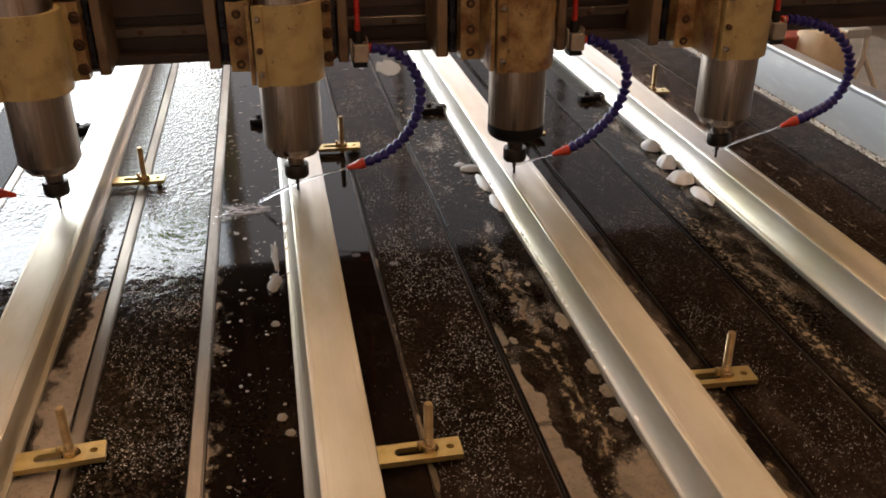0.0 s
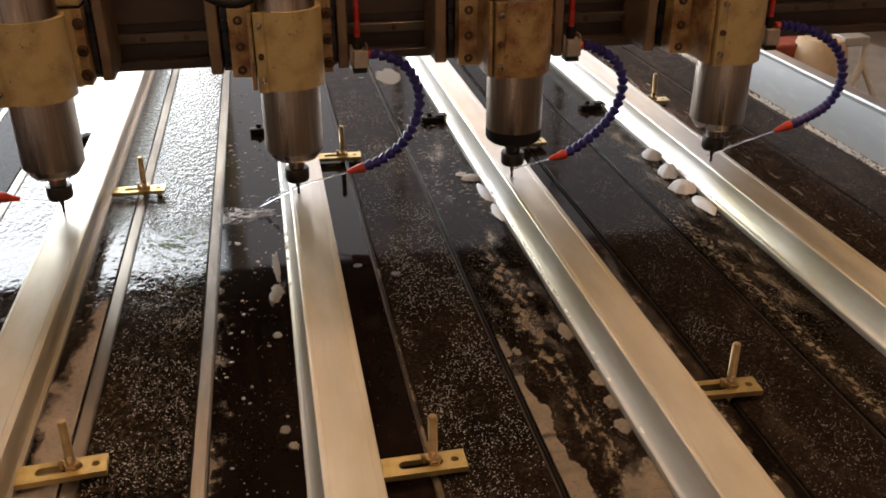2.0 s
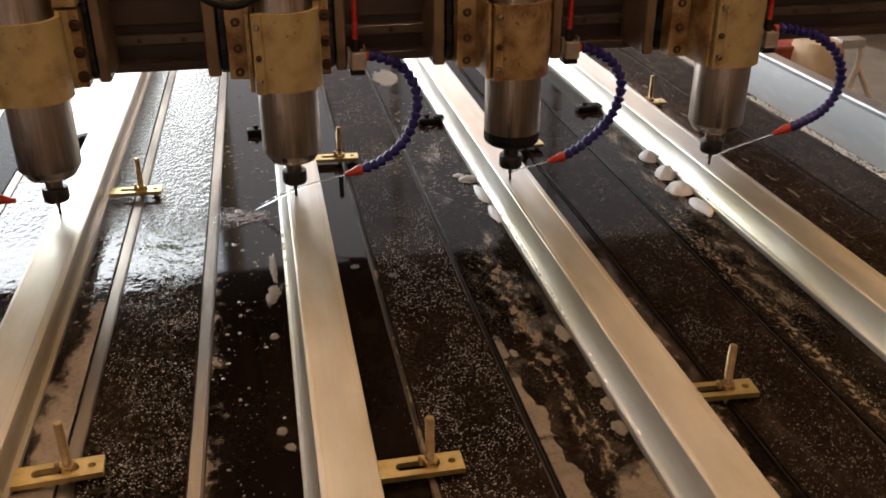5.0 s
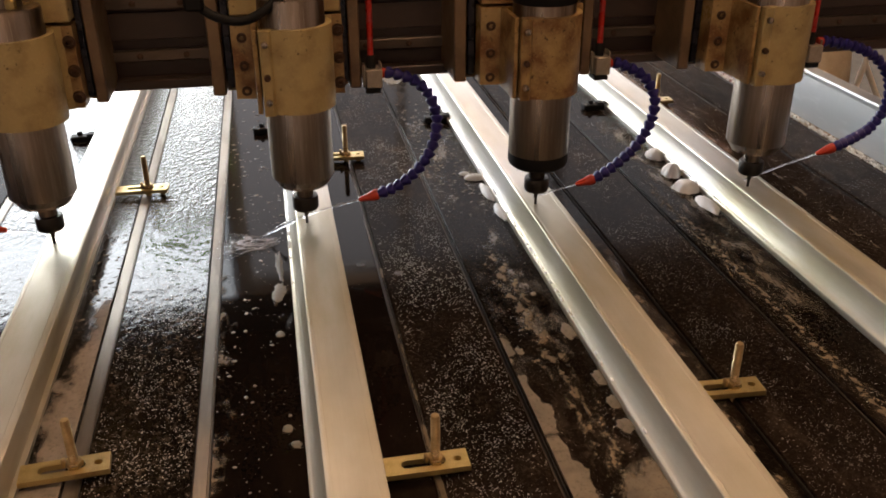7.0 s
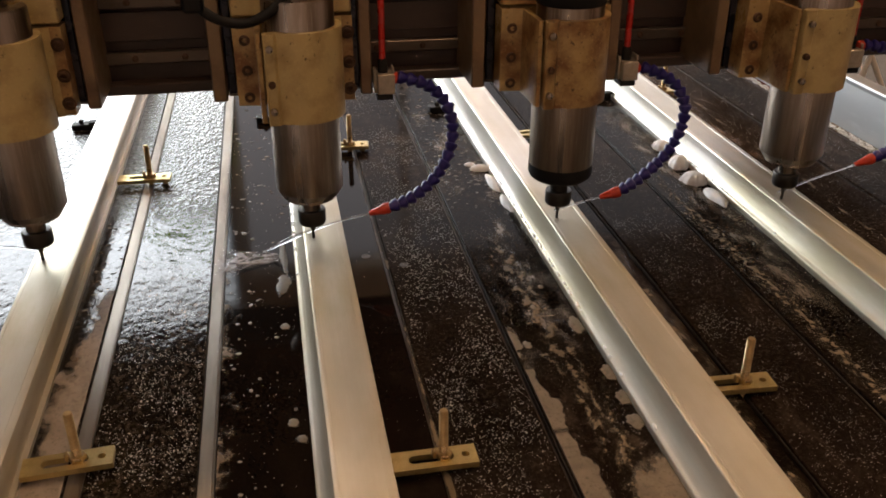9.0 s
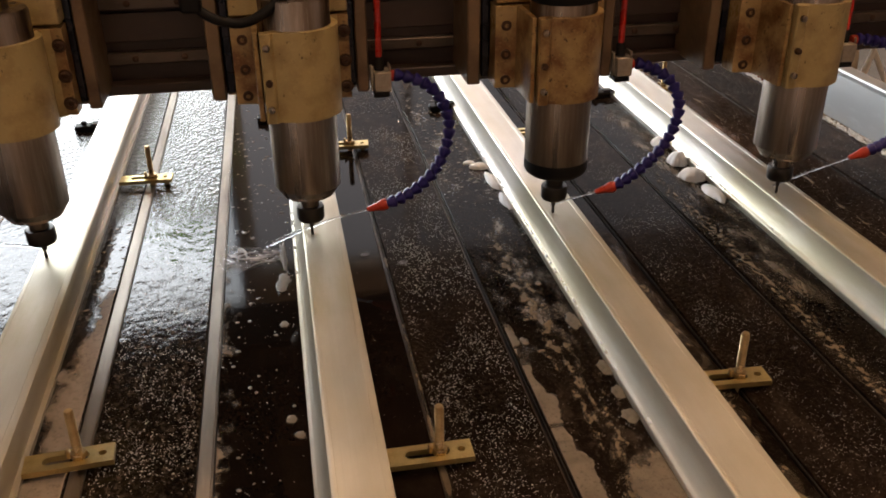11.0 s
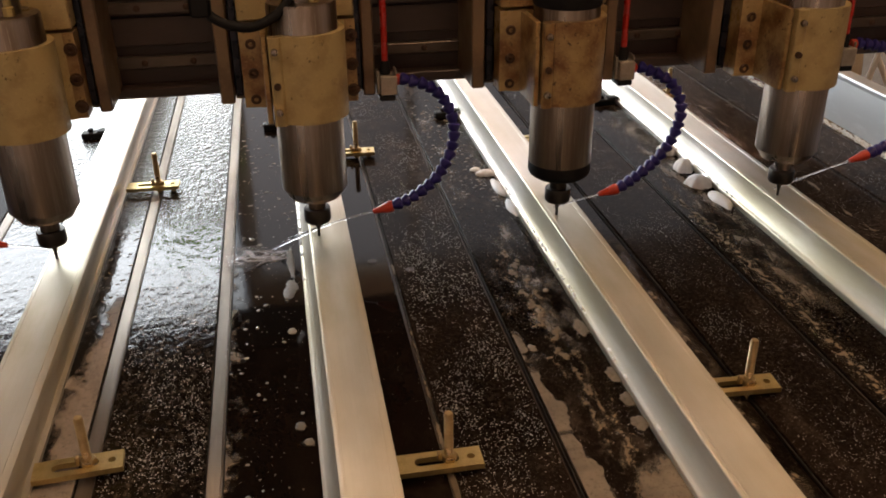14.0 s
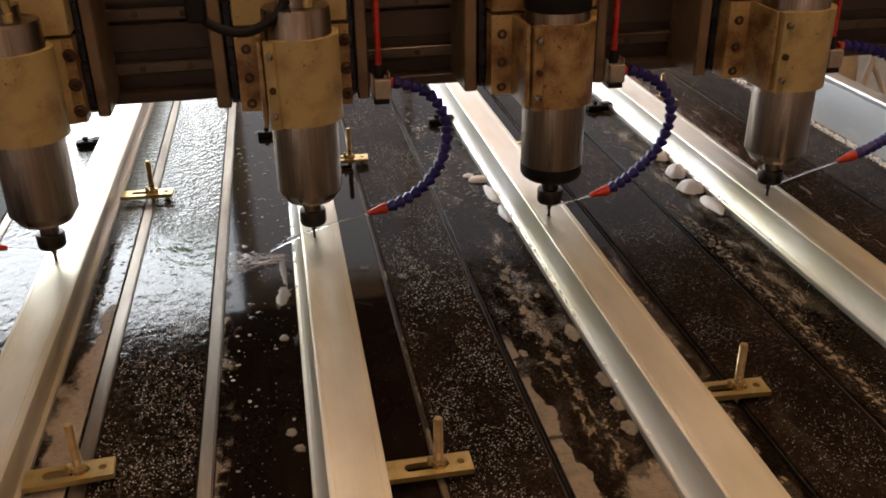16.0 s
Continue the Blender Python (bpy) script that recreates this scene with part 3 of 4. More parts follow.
def splash_sheet(k):
    """One ragged tongue of thin water spreading away from the foot of the jet."""
    verts, faces, rim = [], [], []
    nu, nv = 64, 40
    for a in range(nu + 1):
        for b in range(nv + 1):
            u, v = a / nu, 2 * b / nv - 1
            # a fan that opens away from the profile
            far = .012 + .082 * u
            px, py = -.028 - far, .034 + (.012 + .030 * u) * v
            fold = noise.noise((u * 2.2 + k, v * 1.5, k * 7.3)) + .3 * noise.noise((u * 5, v * 3.5, k * 3.1))
            edge = min(1, 3.2 * (1 - abs(v))) * min(1, 5 * u + .15) * min(1, 2.4 * (1 - u))
            # bright curling folds with a thin veil between them
            thick = edge * (.10 + .9 * math.exp(-(fold / .08) ** 2) + max(0.0, .5 - 2.2 * u))
            thick = max(0.0, min(1.0, thick * (.75 + .5 * noise.noise((u * 17, v * 19, k)))))
            verts.append((px, py, .0006 + .0004 * k + .0022 * thick))
            rim.append(.80 * thick)
    for a in range(nu):
        for b in range(nv):
            n = a * (nv + 1) + b
            faces.append((n, n + 1, n + nv + 2, n + nv + 1))
    me = bpy.data.meshes.new("splash_ripple")
    me.from_pydata(verts, [], faces)
    me.materials.append(M_SPLASH)
    me.shade_smooth()
    me.attributes.new("rim", "FLOAT", "POINT").data.foreach_set("value", rim)
    return me


def coolant_hose(x, way, flip=False, seg_count=20):
    """Ball-jointed hose from its valve block to the nozzle, with the jet that leaves it."""
    global SEGMENT
    ob = thing("coolant_hose", "dark blue jointed coolant hose with red nozzle", "hose", "coolant hoses", pose(x, 0, 0))
    block = part("valve_block", box(bm_new(), .0895, .1110, .048, .072, .204, .229, .0015), M_BLOCK, ob, "small dull metal valve block")
    part("bracket", box(bm_new(), .0862, .0895, .056, .070, .204, .234, .0008), M_BLOCK, block)
    part("bracket", box(bm_new(), .1085, .1108, .052, .070, .2292, .236, .0006), M_BLOCK, block)
    part("base", box(bm_new(), .0885, .1085, .049, .073, .197, .2038, .001), M_BLACK, block, "black base of the valve")
    part("cap", lathe(bm_new(), [(.0062, .2292), (.0062, .242), (.0048, .246)], 14, pose(.0975, .061, 0)), M_BLACK, block)
    part("air_tube", tube(bm_new(), [Vector((.0975, .061, .236)), Vector((.0975, .061, .30)), Vector((.096, .064, .40)), Vector((.098, .07, .56))], .0042), M_TUBE, ob, "red plastic feed tube")
    part("inlet", lathe(bm_new(), [(.006, 0), (.007, .002), (.007, .007), (.005, .010)], 14, pose(.1075, .061, way[0][2] - .001, 0, 90, 0)), M_RED, ob, "red plastic collar")
    pts = spline([(way[0][0] + .006, way[0][1], way[0][2])] + way[1:], seg_count)
    if SEGMENT is None:
        SEGMENT = mesh_of("segment", lathe(bm_new(), [(.0044, -.0048), (.0068, -.0044), (.0082, -.0034), (.0080, -.0016), (.0056, .0014), (.0043, .0030), (.0043, .0048)], 14), M_BLUE)
    for a, b in zip(pts, pts[1:]):
        s = part("segment", SEGMENT, M_BLUE, ob)
        d = b - a
        s.matrix_basis = Matrix.Translation((a + b) / 2) @ d.to_track_quat("Z", "Y").to_matrix().to_4x4() @ Matrix.Diagonal((1, 1, d.length / .0075, 1))
    end = pts[-1]
    aim = Vector((-.002, .012, .047))
    d = (aim - end).normalized()
    m = Matrix.Translation(end) @ d.to_track_quat("Z", "Y").to_matrix().to_4x4()
    part("nozzle", lathe(bm_new(), [(.0066, -.002), (.0074, .001), (.0070, .006), (.0052, .012), (.0036, .021), (.0028, .0245)], 16, m), M_RED, ob, "orange-red tapered nozzle")
    tip = end + d * .0245
    foot = Vector((-.062, .050, .004))
    path = spline([tip, tip.lerp(aim, .55) + Vector((0, 0, .0012)), aim, Vector((-.034, .032, .026)), foot], 14)
    if x:      # these jets end on the profile
        path = spline([tip, tip.lerp(aim, .55) + Vector((0, 0, .0010)), aim], 14)
    part("water_jet", tube(bm_new(), path, [.0012 + (.0008 if x else .0048) * max(0, min(k / 14 - .35, (14 - k) / 10)) for k in range(15)], 10), M_WATER, ob, "thin clear coolant jet")
    if x == 0:
        for k in range(3):
            ripple = part("splash_ripple", splash_sheet(k), None, ob, "thin milky splash of coolant racing over the board")
            splashes.append((ripple, k))
    if flip:      # the end head carries its hose on the outer side
        for o in ob.children_recursive:
            if o.data is SEGMENT:
                p, q, sc = o.matrix_basis.decompose()
                q = Matrix.Diagonal((-1, 1, 1)) @ q.to_matrix() @ Matrix.Diagonal((-1, 1, 1))
                o.matrix_basis = Matrix.LocRotScale((-p.x, p.y, p.z), q.to_quaternion(), sc)
            else:
                o.data.transform(Matrix.Diagonal((-1, 1, 1, 1)))
                o.data.flip_normals()
    return ob


beam = gantry()
moving = [(beam, Matrix())]
for i, x in enumerate(LANES):
    moving.append((spindle_head(x - .002, i == 2, i == 2), pose(x - .002, 0, 0)))
    moving.append((coolant_hose(x, (HOSE_LEFT, HOSE, HOSE_LOW, HOSE_WIDE)[i], i == 0, 25 if i == 3 else 20), pose(x, 0, 0)))
# cable over the second head
cable = thing("cable_loop", "sagging black spindle cable", "cable", "", pose(0, 0, 0))
part("cable", tube(bm_new(), spline([(-.118, -.005, .42), (-.112, -.026, .350), (-.094, -.032, .326), (-.062, -.034, .3165), (-.036, -.033, .325), (-.018, -.026, .340), (-.006, -.012, .376), (-.004, -.004, .44)], 36), .0054), M_BLACK, cable)
part("plug", box(bm_new(), -.121, -.099, -.040, -.014, .330, .372, .003), M_BLACK, cable)
moving.append((cable, Matrix()))

# ---- things beyond the bed ----
ob = thing("paper_sack", "upright beige paper sack on the workshop floor", "sack", "", pose(1.86, 1.62, -.8))
bm = bm_new()
lathe(bm, [(.085, 0), (.098, .02), (.100, .30), (.094, .48), (.085, .56), (.07, .60), (.03, .61)], 20)
for v in bm.verts:
    v.co.x *= 1 + .08 * noise.noise(v.co * 9)
    v.co.y *= 1.2
M_SACK = worn("beige_paper", (.52, .42, .30), (.40, .30, .20), .8, 0, 12)
part("sack_body", bm, M_SACK, ob)
M_WHITE = worn("white_leg_paint", (.85, .82, .76), (.6, .55, .48), .5, 0, 20)
ob = thing("steel_stand", "white steel stand with splayed legs on the floor", "stand", "", pose(2.018, 1.6, -.8))
part("plate", box(bm_new(), -.115, -.02, -.05, .05, .580, .612, .004), M_RAIL, ob, "small grey top plate")
part("stem", tube(bm_new(), [Vector((0, 0, .585)), Vector((.002, 0, .50))], .010, 10), M_WHITE, ob)
for foot in ((-.09, 0, 0), (.30, 0, 0), (.05, .22, 0)):
    part("leg", tube(bm_new(), [Vector((.002, 0, .505)), Vector((foot[0] * .22, foot[1] * .2, .40)), Vector(foot)], .010, 10), M_WHITE, ob)
ob = thing("red_crate", "stack of dull red crates on the floor", "crate", "", pose(1.68, 1.75, -.8))
M_CRATE = worn("dull_red_plastic", (.28, .05, .03), (.14, .03, .02), .5, 0, 14)
for k in range(3):
    part("crate", box(bm_new(), -.14, .16, -.12, .12, .195 * k + .001, .195 * k + .185, .006), M_CRATE, ob)


def young_tree(x, y):
    ob = thing("young_tree", "leafy young green tree standing in the doorway", "tree", "", pose(x, y, -.8))
    bark = worn("tree_bark", (.12, .09, .06), (.06, .045, .03), .8, 0, 30)
    leaf = worn("tree_leaf", (.16, .26, .05), (.08, .14, .03), .5, 0, 20)
    nt = leaf.node_tree      # thin leaves let the daylight through
    thin, both = nt.nodes.new("ShaderNodeBsdfTranslucent"), nt.nodes.new("ShaderNodeMixShader")
    thin.inputs["Color"].default_value, both.inputs[0].default_value = (.30, .48, .07, 1), .6
    nt.links.new(nt.nodes["Principled BSDF"].outputs[0], both.inputs[1])
    nt.links.new(thin.outputs[0], both.inputs[2])
    nt.links.new(both.outputs[0], nt.nodes["Material Output"].inputs["Surface"])
    part("trunk", tube(bm_new(), spline([(0, 0, 0), (.02, .01, .7), (-.02, 0, 1.5), (.02, 0, 2.8)], 12), [.03 - .002 * k for k in range(13)]), bark, ob)
    r = random.Random(77)
    verts, faces = [], []
    for k in range(3000):
        a, h = r.uniform(0, 6.28), r.uniform(1.75, 2.95)
        d = math.sqrt(r.random()) * (1 - abs(h - 2.3) * .75) * (.75 + .4 * noise.noise((a, h * 2, 1)))
        c = Vector((.52 * d * math.cos(a), .4 * d * math.sin(a), h))
        q = Euler((r.uniform(0, 6), r.uniform(0, 6), r.uniform(0, 6))).to_matrix()
        n = len(verts)
        verts += [tuple(c + q @ Vector(p)) for p in ((-.03, 0, 0), (0, .012, .004), (.034, 0, 0), (0, -.012, .004))]
        faces.append((n, n + 1, n + 2, n + 3))
    me = bpy.data.meshes.new("crown")
    me.from_pydata(verts, [], faces)
    me.materials.append(leaf)
    crown = new("crown", me)
    crown.parent = ob
    tagged(crown, kind="stuff")


young_tree(-.74, 4.5)


# ---- swarf, foam and residue on the bed ----
def flakes(name, x0, x1, y0, y1, count, seed, clump=22, size=(.0003, .0010), fade=None):
    """Fine metal chips scattered on a board, thick in some places and thin in others."""
    rnd = random.Random(seed)
    verts, faces = [], []
    tries = 0
    while len(faces) < count * 4 and tries < count * 14:
        tries += 1
        x, y = rnd.uniform(x0, x1), rnd.uniform(y0, y1)
        if noise.noise((x * clump, y * clump * .6, seed)) + .45 * noise.noise((x * 90, y * 90, seed)) < rnd.uniform(-.42, .62):
            continue
        if fade and rnd.random() > max(0.0, min(1.0, (fade[0] - y) / (fade[0] - fade[1]))):
            continue
        r = rnd.uniform(*size) * .82 * (1.6 if rnd.random() < .06 else 1)
        a = rnd.uniform(0, 6.28)
        n = len(verts)
        for k, s in ((0, 1.0), (2.0, .8), (4.2, .9)):
            verts.append((x + r * s * math.cos(a + k), y + r * s * math.sin(a + k), .0001 + r * rnd.uniform(0, .5)))
        verts.append((x + r * .2, y, r * rnd.uniform(.5, 1.1)))
        faces += [(n, n + 1, n + 2), (n, n + 3, n + 1), (n + 1, n + 3, n + 2), (n + 2, n + 3, n)]
    me = bpy.data.meshes.new(name)
    me.from_pydata(verts, [], faces)
    me.materials.append(M_SWARF)
    return tagged(new(name, me), "fine silver aluminium swarf scattered over the board", "swarf", "", "stuff")


flakes("swarf", -.224, -.132, -.75, -.05, 3800, 1, 26, (.0003, .0014), (-.02, -.25))
flakes("swarf", .092, .188, -.75, .70, 7500, 2, 20, (.0003, .0012), (.9, -.25))
flakes("swarf", .408, .510, -.75, .60, 5200, 3, 24, (.0003, .0009))
flakes("swarf", .198, .284, -.70, .60, 1300, 4, 24, (.0003, .0009))
flakes("swarf", .520, .600, -.70, .60, 2600, 5, 24, (.0003, .0009))
flakes("swarf", -.118, -.030, -.75, .30, 420, 6, 30, (.0004, .0011))
flakes("swarf", .045, .082, -.75, .60, 160, 7, 30, (.0003, .0007))
flakes("swarf", .725, .920, -.50, .80, 3200, 8, 24, (.0003, .0010))
flakes("swarf", -.430, -.350, -.30, .70, 900, 9, 30, (.0005, .0011))


def film_material(name, colour, cover, scale, stretch, shift, thin=.1):
    """Dried or soapy residue that covers the board only in patches."""
    m, nt, b = material(name, .42, 0, colour)
    n = noise_node(nt, scale, 6, stretch, .62, (shift, shift * .7, 0))
    fine = noise_node(nt, scale * 9, 3, stretch, .6, (0, shift, 0))
    c = mix(nt, ramp(nt, fine, (.35, 0.0), (.65, 1.0)), colour, tuple(k * .55 for k in colour))
    nt.links.new(c, b.inputs["Base Color"])
    k = nt.nodes.new("ShaderNodeMath")
    k.operation = "MULTIPLY"
    nt.links.new(ramp(nt, n, (.58 - .25 * cover, 0.0), (.70 - .22 * cover, .9)), k.inputs[0])
    nt.links.new(ramp(nt, fine, (.28, thin), (.52, 1.0)), k.inputs[1])
    rim = nt.nodes.new("ShaderNodeAttribute")
    rim.attribute_name = "rim"
    soft = nt.nodes.new("ShaderNodeMath")
    soft.operation = "MULTIPLY"
    nt.links.new(k.outputs[0], soft.inputs[0])
    nt.links.new(rim.outputs["Fac"], soft.inputs[1])
    nt.links.new(soft.outputs[0], b.inputs["Alpha"])
    bump(nt, b, fine, .3, .0006)
    return m


def film(label, x0, x1, y0, y1, mat, seed):
    """An irregular thin patch lying on the bed."""
    n, w = 60, 10
    verts, faces, rim = [], [], []
    for k in range(n + 1):
        for c in range(w + 1):
            u, v = c / w, k / n
            x, y = x0 + (x1 - x0) * u, y0 + (y1 - y0) * v
            verts.append((x, y, .0007))
            edge = min(4 * u, 4 - 4 * u, 8 * v, 8 - 8 * v) + .9 * noise.noise((x * 60, y * 26, seed)) - .15
            rim.append(0.0 if c in (0, w) or k in (0, n) else max(0.0, min(1.0, edge)))
    for k in range(n):
        for c in range(w):
            a = k * (w + 1) + c
            faces.append((a, a + 1, a + w + 2, a + w + 1))
    me = bpy.data.meshes.new("coolant_film")
    me.from_pydata(verts, [], faces)
    me.materials.append(mat)
    me.attributes.new("rim", "FLOAT", "POINT").data.foreach_set("value", rim)
    return tagged(new("coolant_film", me), label, "residue", "", "stuff")


F_MILK = film_material("milky_coolant_film", (.24, .21, .185), .28, 26, (1, .5, 1), 2)
F_TAN = film_material("tan_residue", (.17, .13, .09), .55, 34, (1, .35, 1), 6)
F_ORANGE = film_material("rusty_stain", (.24, .115, .045), .9, 22, (1, .6, 1), 17)
film("milky coolant residue drying on the dark board", .200, .287, -.42, -.02, F_MILK, 1)
film("grey milky coolant film on the dark board", .205, .285, .0, .45, F_MILK, 2)
film("thin tan residue beside the profile", .545, .600, -.4, .35, F_TAN, 14)
film("tan dried residue beside the profile", .358, .398, -.48, -.15, F_TAN, 5)
film("rusty brown stain on the bed board", .671, .745, .08, .80, F_ORANGE, 7)


def crust_material(name, colour):
    """Dried coolant crust, pale and matt, with darker pores; it covers what its rim says."""
    m, nt, b = material(name, .6, 0, colour)
    fine = noise_node(nt, 300, 4, (1, .8, 1), .7)
    wide = noise_node(nt, 30, 4, (1, .6, 1), .6)
    c = mix(nt, ramp(nt, wide, (.35, 0.0), (.68, 1.0)), colour, tuple(k * .62 for k in colour))
    c = mix(nt, ramp(nt, fine, (.52, 0.0), (.70, .8)), c, tuple(k * .35 for k in colour))
    nt.links.new(c, b.inputs["Base Color"])
    rim = nt.nodes.new("ShaderNodeAttribute")
    rim.attribute_name = "rim"
    nt.links.new(rim.outputs["Fac"], b.inputs["Alpha"])
    b.inputs["Specular IOR Level"].default_value = .2
    bump(nt, b, fine, .4, .0008)
    return m


def crust(label, x0, x1, y0, y1, mat, cover, z=.0008):
    """A thin crust on the bed; cover(x, y) says how thick it lies there."""
    nx, ny = max(3, round((x1 - x0) / .0011)), round((y1 - y0) / .0015)
    verts, faces, rim = [], [], []
    for k in range(ny + 1):
        for c in range(nx + 1):
            x, y = x0 + (x1 - x0) * c / nx, y0 + (y1 - y0) * k / ny
            a = 0.0 if c in (0, nx) or k in (0, ny) else max(0.0, min(1.0, cover(x, y)))
            verts.append((x, y, z + .0008 * a))
            rim.append(a * .95)
    w = nx + 1
    for k in range(ny):
        for c in range(nx):
            a = k * w + c
            if max(rim[a], rim[a + 1], rim[a + w], rim[a + w + 1]) > 0:
                faces.append((a, a + 1, a + w + 1, a + w))
    me = bpy.data.meshes.new("dried_residue")
    me.from_pydata(verts, [], faces)
    me.materials.append(mat)
    me.shade_smooth()
    me.attributes.new("rim", "FLOAT", "POINT").data.foreach_set("value", rim)
    return tagged(new("dried_residue", me), label, "residue", "", "stuff")


def rough_noise(x, y, f, seed):
    return noise.noise((x * f, y * f * .6, seed)) + .5 * noise.noise((x * f * 2.3, y * f * 1.5, seed + 5)) + .28 * noise.noise((x * f * 5.1, y * f * 4, seed + 9))


def tapering(y, a, b):
    """1 before a, falling to 0 at b."""
    return max(0.0, min(1.0, (b - y) / (b - a)))


def slot_strip(x, y):        # pale dried film along the slot, wider towards the near end
    width = .008 + .026 * tapering(y, -.72, -.42) + .011 * rough_noise(x, y, 34, 3)
    gap = .6 + 2.2 * rough_noise(.2, y, 22, 8)
    return min((.197 + width - x) / .0022, (-.33 - y) / .03 + .5 * rough_noise(x, y, 60, 2), gap * 2 + 1.6 * tapering(y, -.62, -.5))


def crumb_streak(x, y):      # crumbly tan streak down the middle of the board
    mid = .238 + .010 * rough_noise(.1, y, 9, 1) + .016 * tapering(y, -.70, -.25)
    return .55 - abs(x - mid) / .015 + 2.2 * rough_noise(x, y, 95, 4) - 1.4 * max(0.0, (y + .20) / .2)


def pool_crust(x, y):        # broad pale sheet at the near end beside the profile
    return 3 * (1 - math.hypot((x - .272) / .030, (y + .665) / .085)) + 1.1 * rough_noise(x, y, 40, 6) + .6


def far_streak(x, y):        # tan streak along the slot of the next bay
    mid = .5365 + .004 * rough_noise(.3, y, 8, 2)
    return .15 - abs(x - mid) / .016 + 1.5 * rough_noise(x, y, 190, 14) + .5 * tapering(y, -.15, .1) - .9 * max(0.0, (y + .02) / .25)


def soap_strip(x, y):        # pinkish soapy crust between the profile and the slot
    return (x + .266) / .012 + .4 + 1.5 * rough_noise(x, y, 30, 21) + 1.5 * tapering(y, -.40, -.22) - .75 - 2.5 * max(0.0, (y + .22) / .10)


def lip_crumbs(x, y):        # tan crumbs beside the slot lip
    return .55 - (x + .113) / .011 + 2.0 * rough_noise(x, y, 58, 27) - 1.2 * max(0.0, (y + .16) / .1)


def slot_dirt(x, y):
    return .55 + 1.6 * rough_noise(x, y, 45, 33) - abs(x - .0865) / .0022 + .9 * tapering(y, -.55, -.3) - 1.6 * max(0.0, (y + .12) / .15)


def foot_crumbs(x, y):       # gritty residue in the angle behind the third profile
    return .7 - abs(x - .376) / .013 + 2.0 * rough_noise(x, y, 60, 37) - 1.5 * max(0.0, (y + .28) / .12)


def pale_lines(x, y):        # thin dried tide lines on the far dry board
    mid = .752 + .012 * rough_noise(.4, y, 7, 41)
    return .6 - abs(x - mid) / .0035 + 1.9 * rough_noise(x, y, 60, 43)


C_PALE = crust_material("pale_dried_coolant", (.25, .205, .155))
C_TAN = crust_material("tan_dried_coolant", (.19, .145, .095))
C_PINK = crust_material("pinkish_dried_soap", (.37, .31, .26))
crust("pale dried coolant film along the slot", .1965, .240, -.78, -.28, C_PALE, slot_strip)
crust("crumbly tan dried coolant streak on the dark board", .212, .276, -.78, -.10, C_TAN, crumb_streak, .0009)
crust("broad pale sheet of dried coolant beside the profile", .234, .2865, -.80, -.54, C_PALE, pool_crust, .0010)
crust("tan gritty residue streak along the slot", .5185, .562, -.78, .25, C_TAN, far_streak)
crust("pinkish soapy crust between profile and slot", -.288, -.2425, -.78, -.16, C_PINK, soap_strip)
crust("tan crumbs of dried coolant beside the slot", -.1135, -.090, -.78, -.05, C_TAN, lip_crumbs)
crust("tan dirt packed along the clamping slot", .0825, .0905, -.78, .0, C_TAN, slot_dirt)
crust("gritty residue in the angle behind the profile", .356, .396, -.70, -.15, C_TAN, foot_crumbs)
crust("thin pale tide line dried on the board", .725, .790, -.35, .60, C_TAN, pale_lines)


def foam_patch(x, y, rx, ry, high, seed, turn=0.0):
    """A low cushion of white froth with an uneven rim."""
    bm = bm_new()
    rings = 10
    seg = 48
    centre = bm.verts.new((0, 0, high))
    last = None
    for r in range(1, rings + 1):
        f = r / rings
        loop = []
        for k in range(seg):
            a = 2 * math.pi * k / seg
            w = 1 + (.42 if high < .003 else .14) * noise.noise((math.cos(a) * 1.5, math.sin(a) * 2.0, seed)) + .17 * noise.noise((math.cos(a) * 3.5, math.sin(a) * 3.5, seed))
            z = high * max(0, 1 - f ** 2.2) ** .72 * (1 + .06 * noise.noise((f * 4 * math.cos(a), f * 4 * math.sin(a), seed + 3)))
            loop.append(bm.verts.new((rx * f * w * math.cos(a), ry * f * w * math.sin(a), z if r < rings else -.0002)))
        for k in range(seg):
            if last:
                bm.faces.new((last[k], loop[k], loop[(k + 1) % seg], last[(k + 1) % seg]))
            else:
                bm.faces.new((centre, loop[k], loop[(k + 1) % seg]))
        last = loop
    flat = high < .003
    rim = []
    for v in bm.verts:
        f = math.hypot(v.co.x / rx, v.co.y / ry)
        rim.append(max(0.0, min(1.0, (1.15 - f) * 3 + .8 * noise.noise((v.co.x * 160, v.co.y * 160, seed)))) if v.co.z > 0 else 0.0)
    me = mesh_of("foam_patch", bm, F_FROTH if flat else M_FOAM)
    me.attributes.new("rim", "FLOAT", "POINT").data.foreach_set("value", rim)
    ob = part("foam_patch", me, None)
    ob.matrix_basis = pose(x, y, .0008, 0, 0, turn)
    tagged(ob, "white coolant froth clinging beside the profile" if high > .003 else "flat milky puddle of coolant on the board", "foam", "coolant foam")


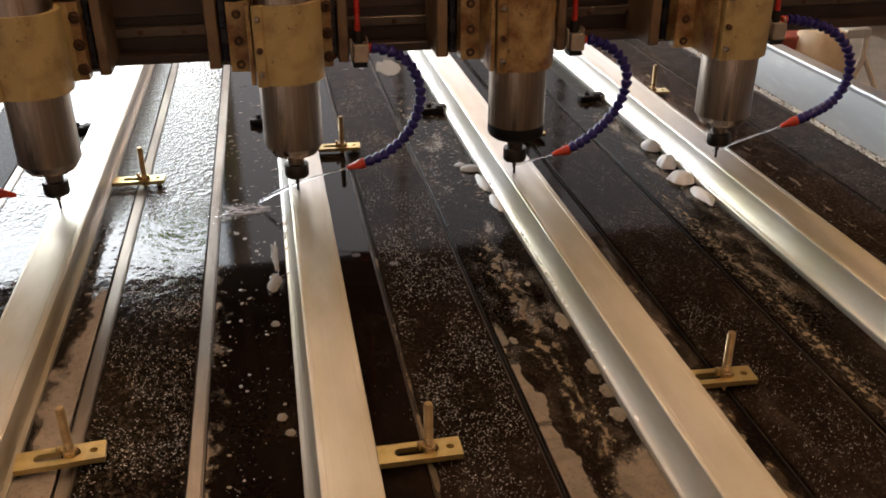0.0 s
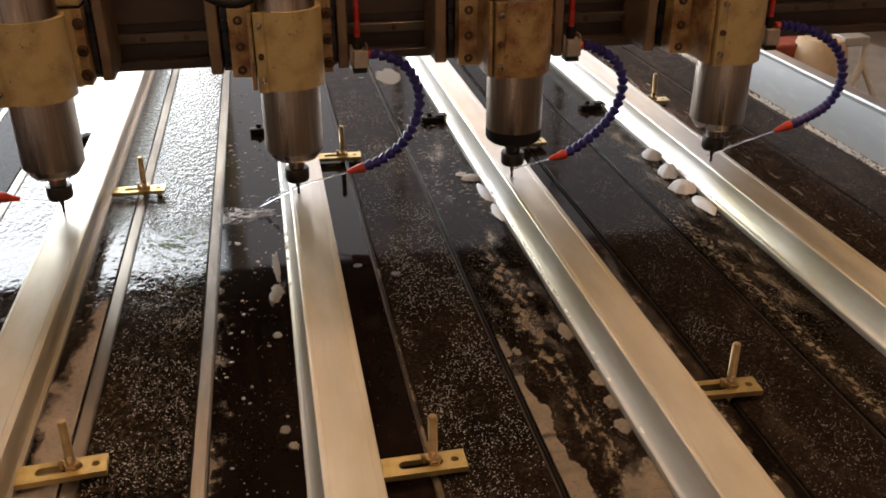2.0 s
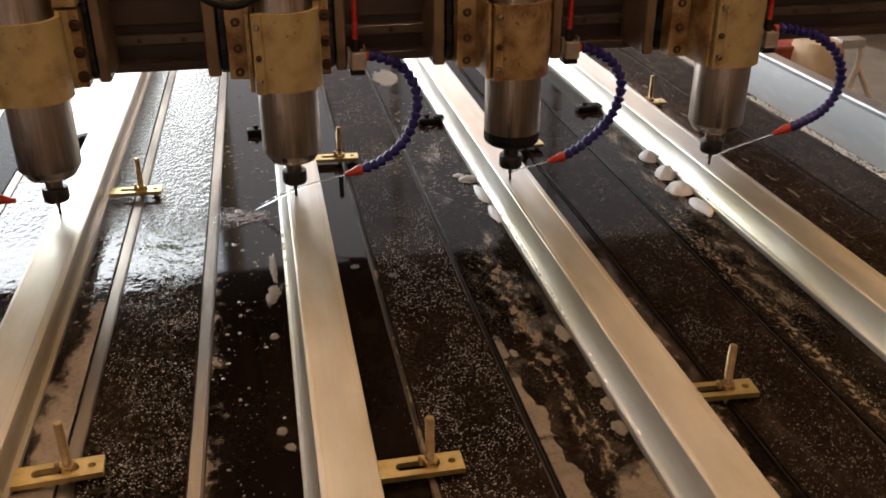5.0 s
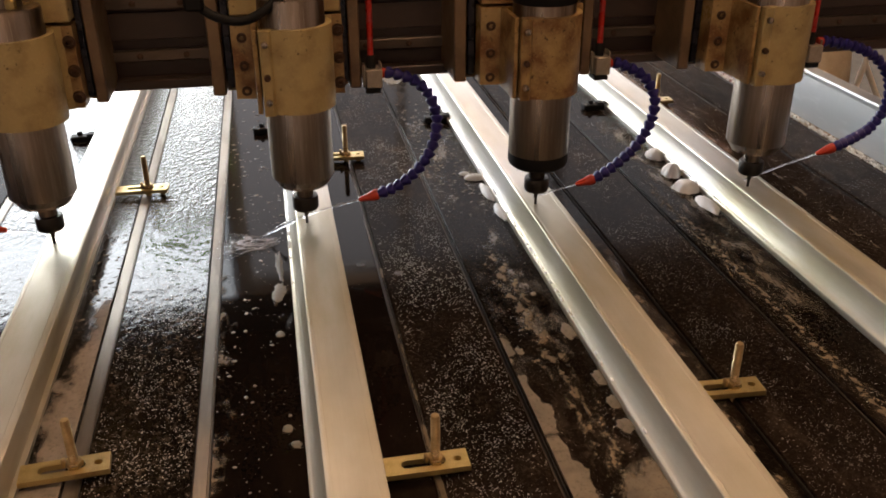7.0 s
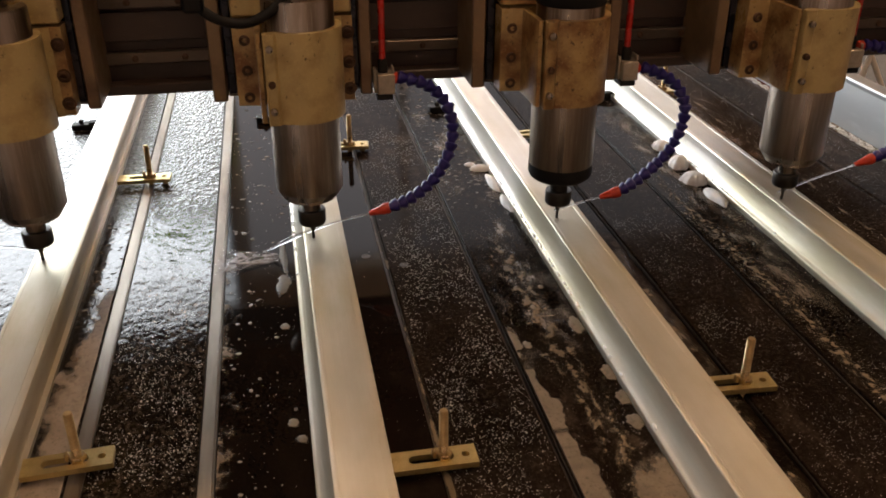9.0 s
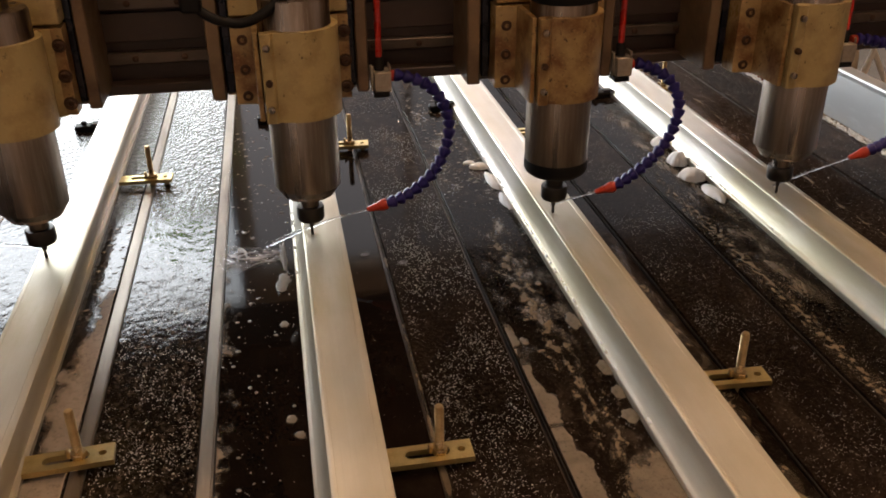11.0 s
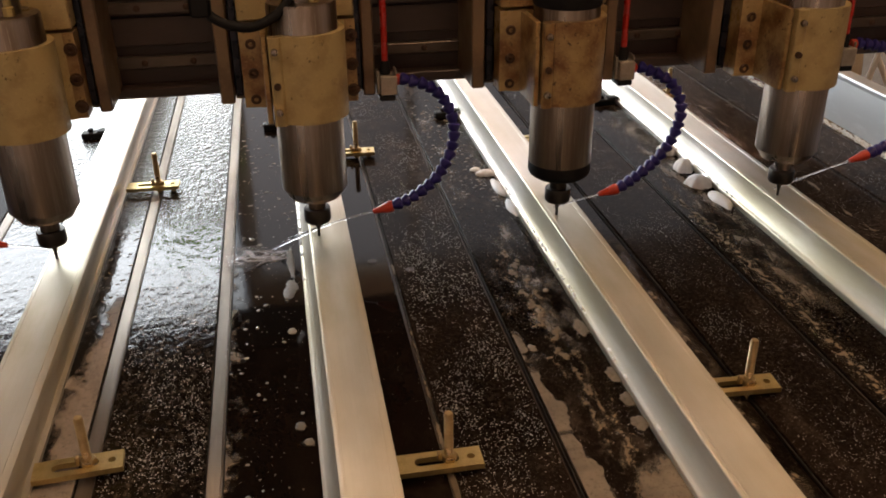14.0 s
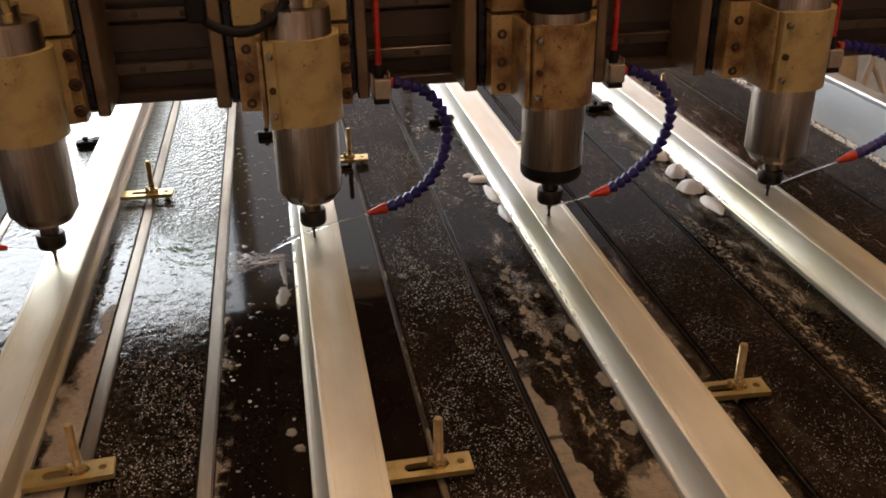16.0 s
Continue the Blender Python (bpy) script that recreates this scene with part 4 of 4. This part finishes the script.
F_FROTH = film_material("milky_froth", (.27, .235, .19), 1.6, 26, (1, 1, 1), 4, .75)
F_FROTH.node_tree.nodes["Principled BSDF"].inputs["Specular IOR Level"].default_value = .15
M_FROTH = worn("thin_froth", (.27, .25, .22), (.15, .125, .10), .25, 0, 70, (.4, .7), (1, 1, 1), .5)
for k, (x, y, rx, ry, high, turn) in enumerate((
        (.278, -.345, .009, .020, .0012, 0), (.283, -.440, .010, .016, .0014, 0), (.281, -.482, .009, .012, .0014, 0),
        (.279, -.521, .010, .013, .0016, 0), (-.041, -.120, .005, .050, .0012, 2), (-.043, -.190, .009, .032, .0012, -4), (-.045, -.289, .006, .007, .0014, 0),
        (-.043, -.463, .006, .007, .0014, 0), (-.036, -.488, .006, .006, .0012, 0), (.226, .735, .030, .070, .0014, 0),
        (.594, .158, .015, .020, .014, 10), (.590, .082, .015, .022, .016, -12), (.587, .018, .021, .022, .014, 8), (.592, -.045, .013, .032, .007, 0),
        (.274, .125, .016, .012, .007, 0), (.281, .065, .009, .034, .006, 4), (.283, -.010, .008, .030, .005, 0), (.262, .145, .009, .007, .004, 0),
        (.212, -.375, .005, .009, .0012, 10), (.240, -.300, .004, .006, .0012, 0), (.262, -.255, .004, .005, .0012, 0))):
    foam_patch(x, y, rx, ry, high, k * 3.1, turn)
rnd = random.Random(12)
lumps = []
for k in range(80):
    x, y, r = rnd.uniform(-.112, -.032), rnd.uniform(-.60, .45), rnd.uniform(.0006, .0022)
    if rnd.random() < .12:
        r *= 1.8
    lumps.append(Matrix.Translation((x, y, .0001)) @ Matrix.Rotation(rnd.uniform(0, 3), 4, "Z") @ Matrix.Diagonal((r * rnd.uniform(1, 1.6), r, r * .35, 1)))
for x0, x1, y0, y1, count in ((-.112, -.032, .0, .70, 70), (.200, .282, -.02, .55, 190), (-.275, -.245, -.22, .05, 40)):
    for k in range(count):
        x, y, r = rnd.uniform(x0, x1), rnd.uniform(y0, y1), rnd.uniform(.0006, .0021)
        lumps.append(Matrix.Translation((x, y, .0001)) @ Matrix.Rotation(rnd.uniform(-.4, .4), 4, "Z") @ Matrix.Diagonal((r * rnd.uniform(1.2, 2.4), r, r * .4, 1)))
tagged(part("froth_bubbles", blobs("froth_bubbles", lumps, M_FROTH, 2), None), "scattered pale froth bubbles on the wet board", "foam", "", "stuff")


# frothy beads of coolant on the ledges behind and before the tools
def beads(name, x, y0, y1, count, seed):
    r = random.Random(seed)
    lumps = []
    for k in range(count):
        y = r.gauss((y0 + y1) / 2, (y1 - y0) / 3.2)
        s = r.uniform(.0007, .0022)
        lumps.append(Matrix.Translation((x + r.uniform(-.0268, -.0235), y, .0094)) @ Matrix.Diagonal((s, s * r.uniform(1, 2.5), s * .55, 1)))
    tagged(part(name, blobs(name, lumps, M_FOAM, 2), None), "white frothy coolant beads on the profile ledge", "foam", "", "stuff")


beads("froth_beads", LANES[2], -.28, .30, 130, 31)
beads("froth_beads", LANES[3], -.10, .22, 50, 32)
beads("froth_beads", LANES[1], -.15, .20, 40, 33)


def peg_hole(x, y):
    ob = part("peg_hole", lathe(bm_new(), [(.0058, 0), (.0058, .0006), (.0046, .0008), (.0040, .0003)], 20), M_GROOVE)
    ob.matrix_basis = pose(x, y, .0001)
    tagged(ob, "small dark peg hole in the bed board", "hole", "peg holes")


for x, y in ((.063, -.136), (.108, -.168), (.167, .74), (.132, .74)):
    peg_hole(x, y)


def motions():
    for ob, m in moving:
        walk(ob, [(t, pose(x, y, 0) @ m) for t, x, y in RIDE])
    for ob, k in splashes:      # the thrown water never lies still
        r = random.Random(50 + k)
        rows = []
        for step in range(41):
            turn, reach = r.uniform(-9, 9), r.uniform(-.012, .006)
            foot = Vector((-.034, .034, 0))
            spin = Matrix.Translation(foot) @ Matrix.Rotation(radians(turn), 4, "Z") @ Matrix.Translation(-foot)
            rows.append((step * .4, pose(reach, r.uniform(-.006, .006), r.uniform(-.0008, .0006)) @ spin))
        walk(ob, rows)


motions()
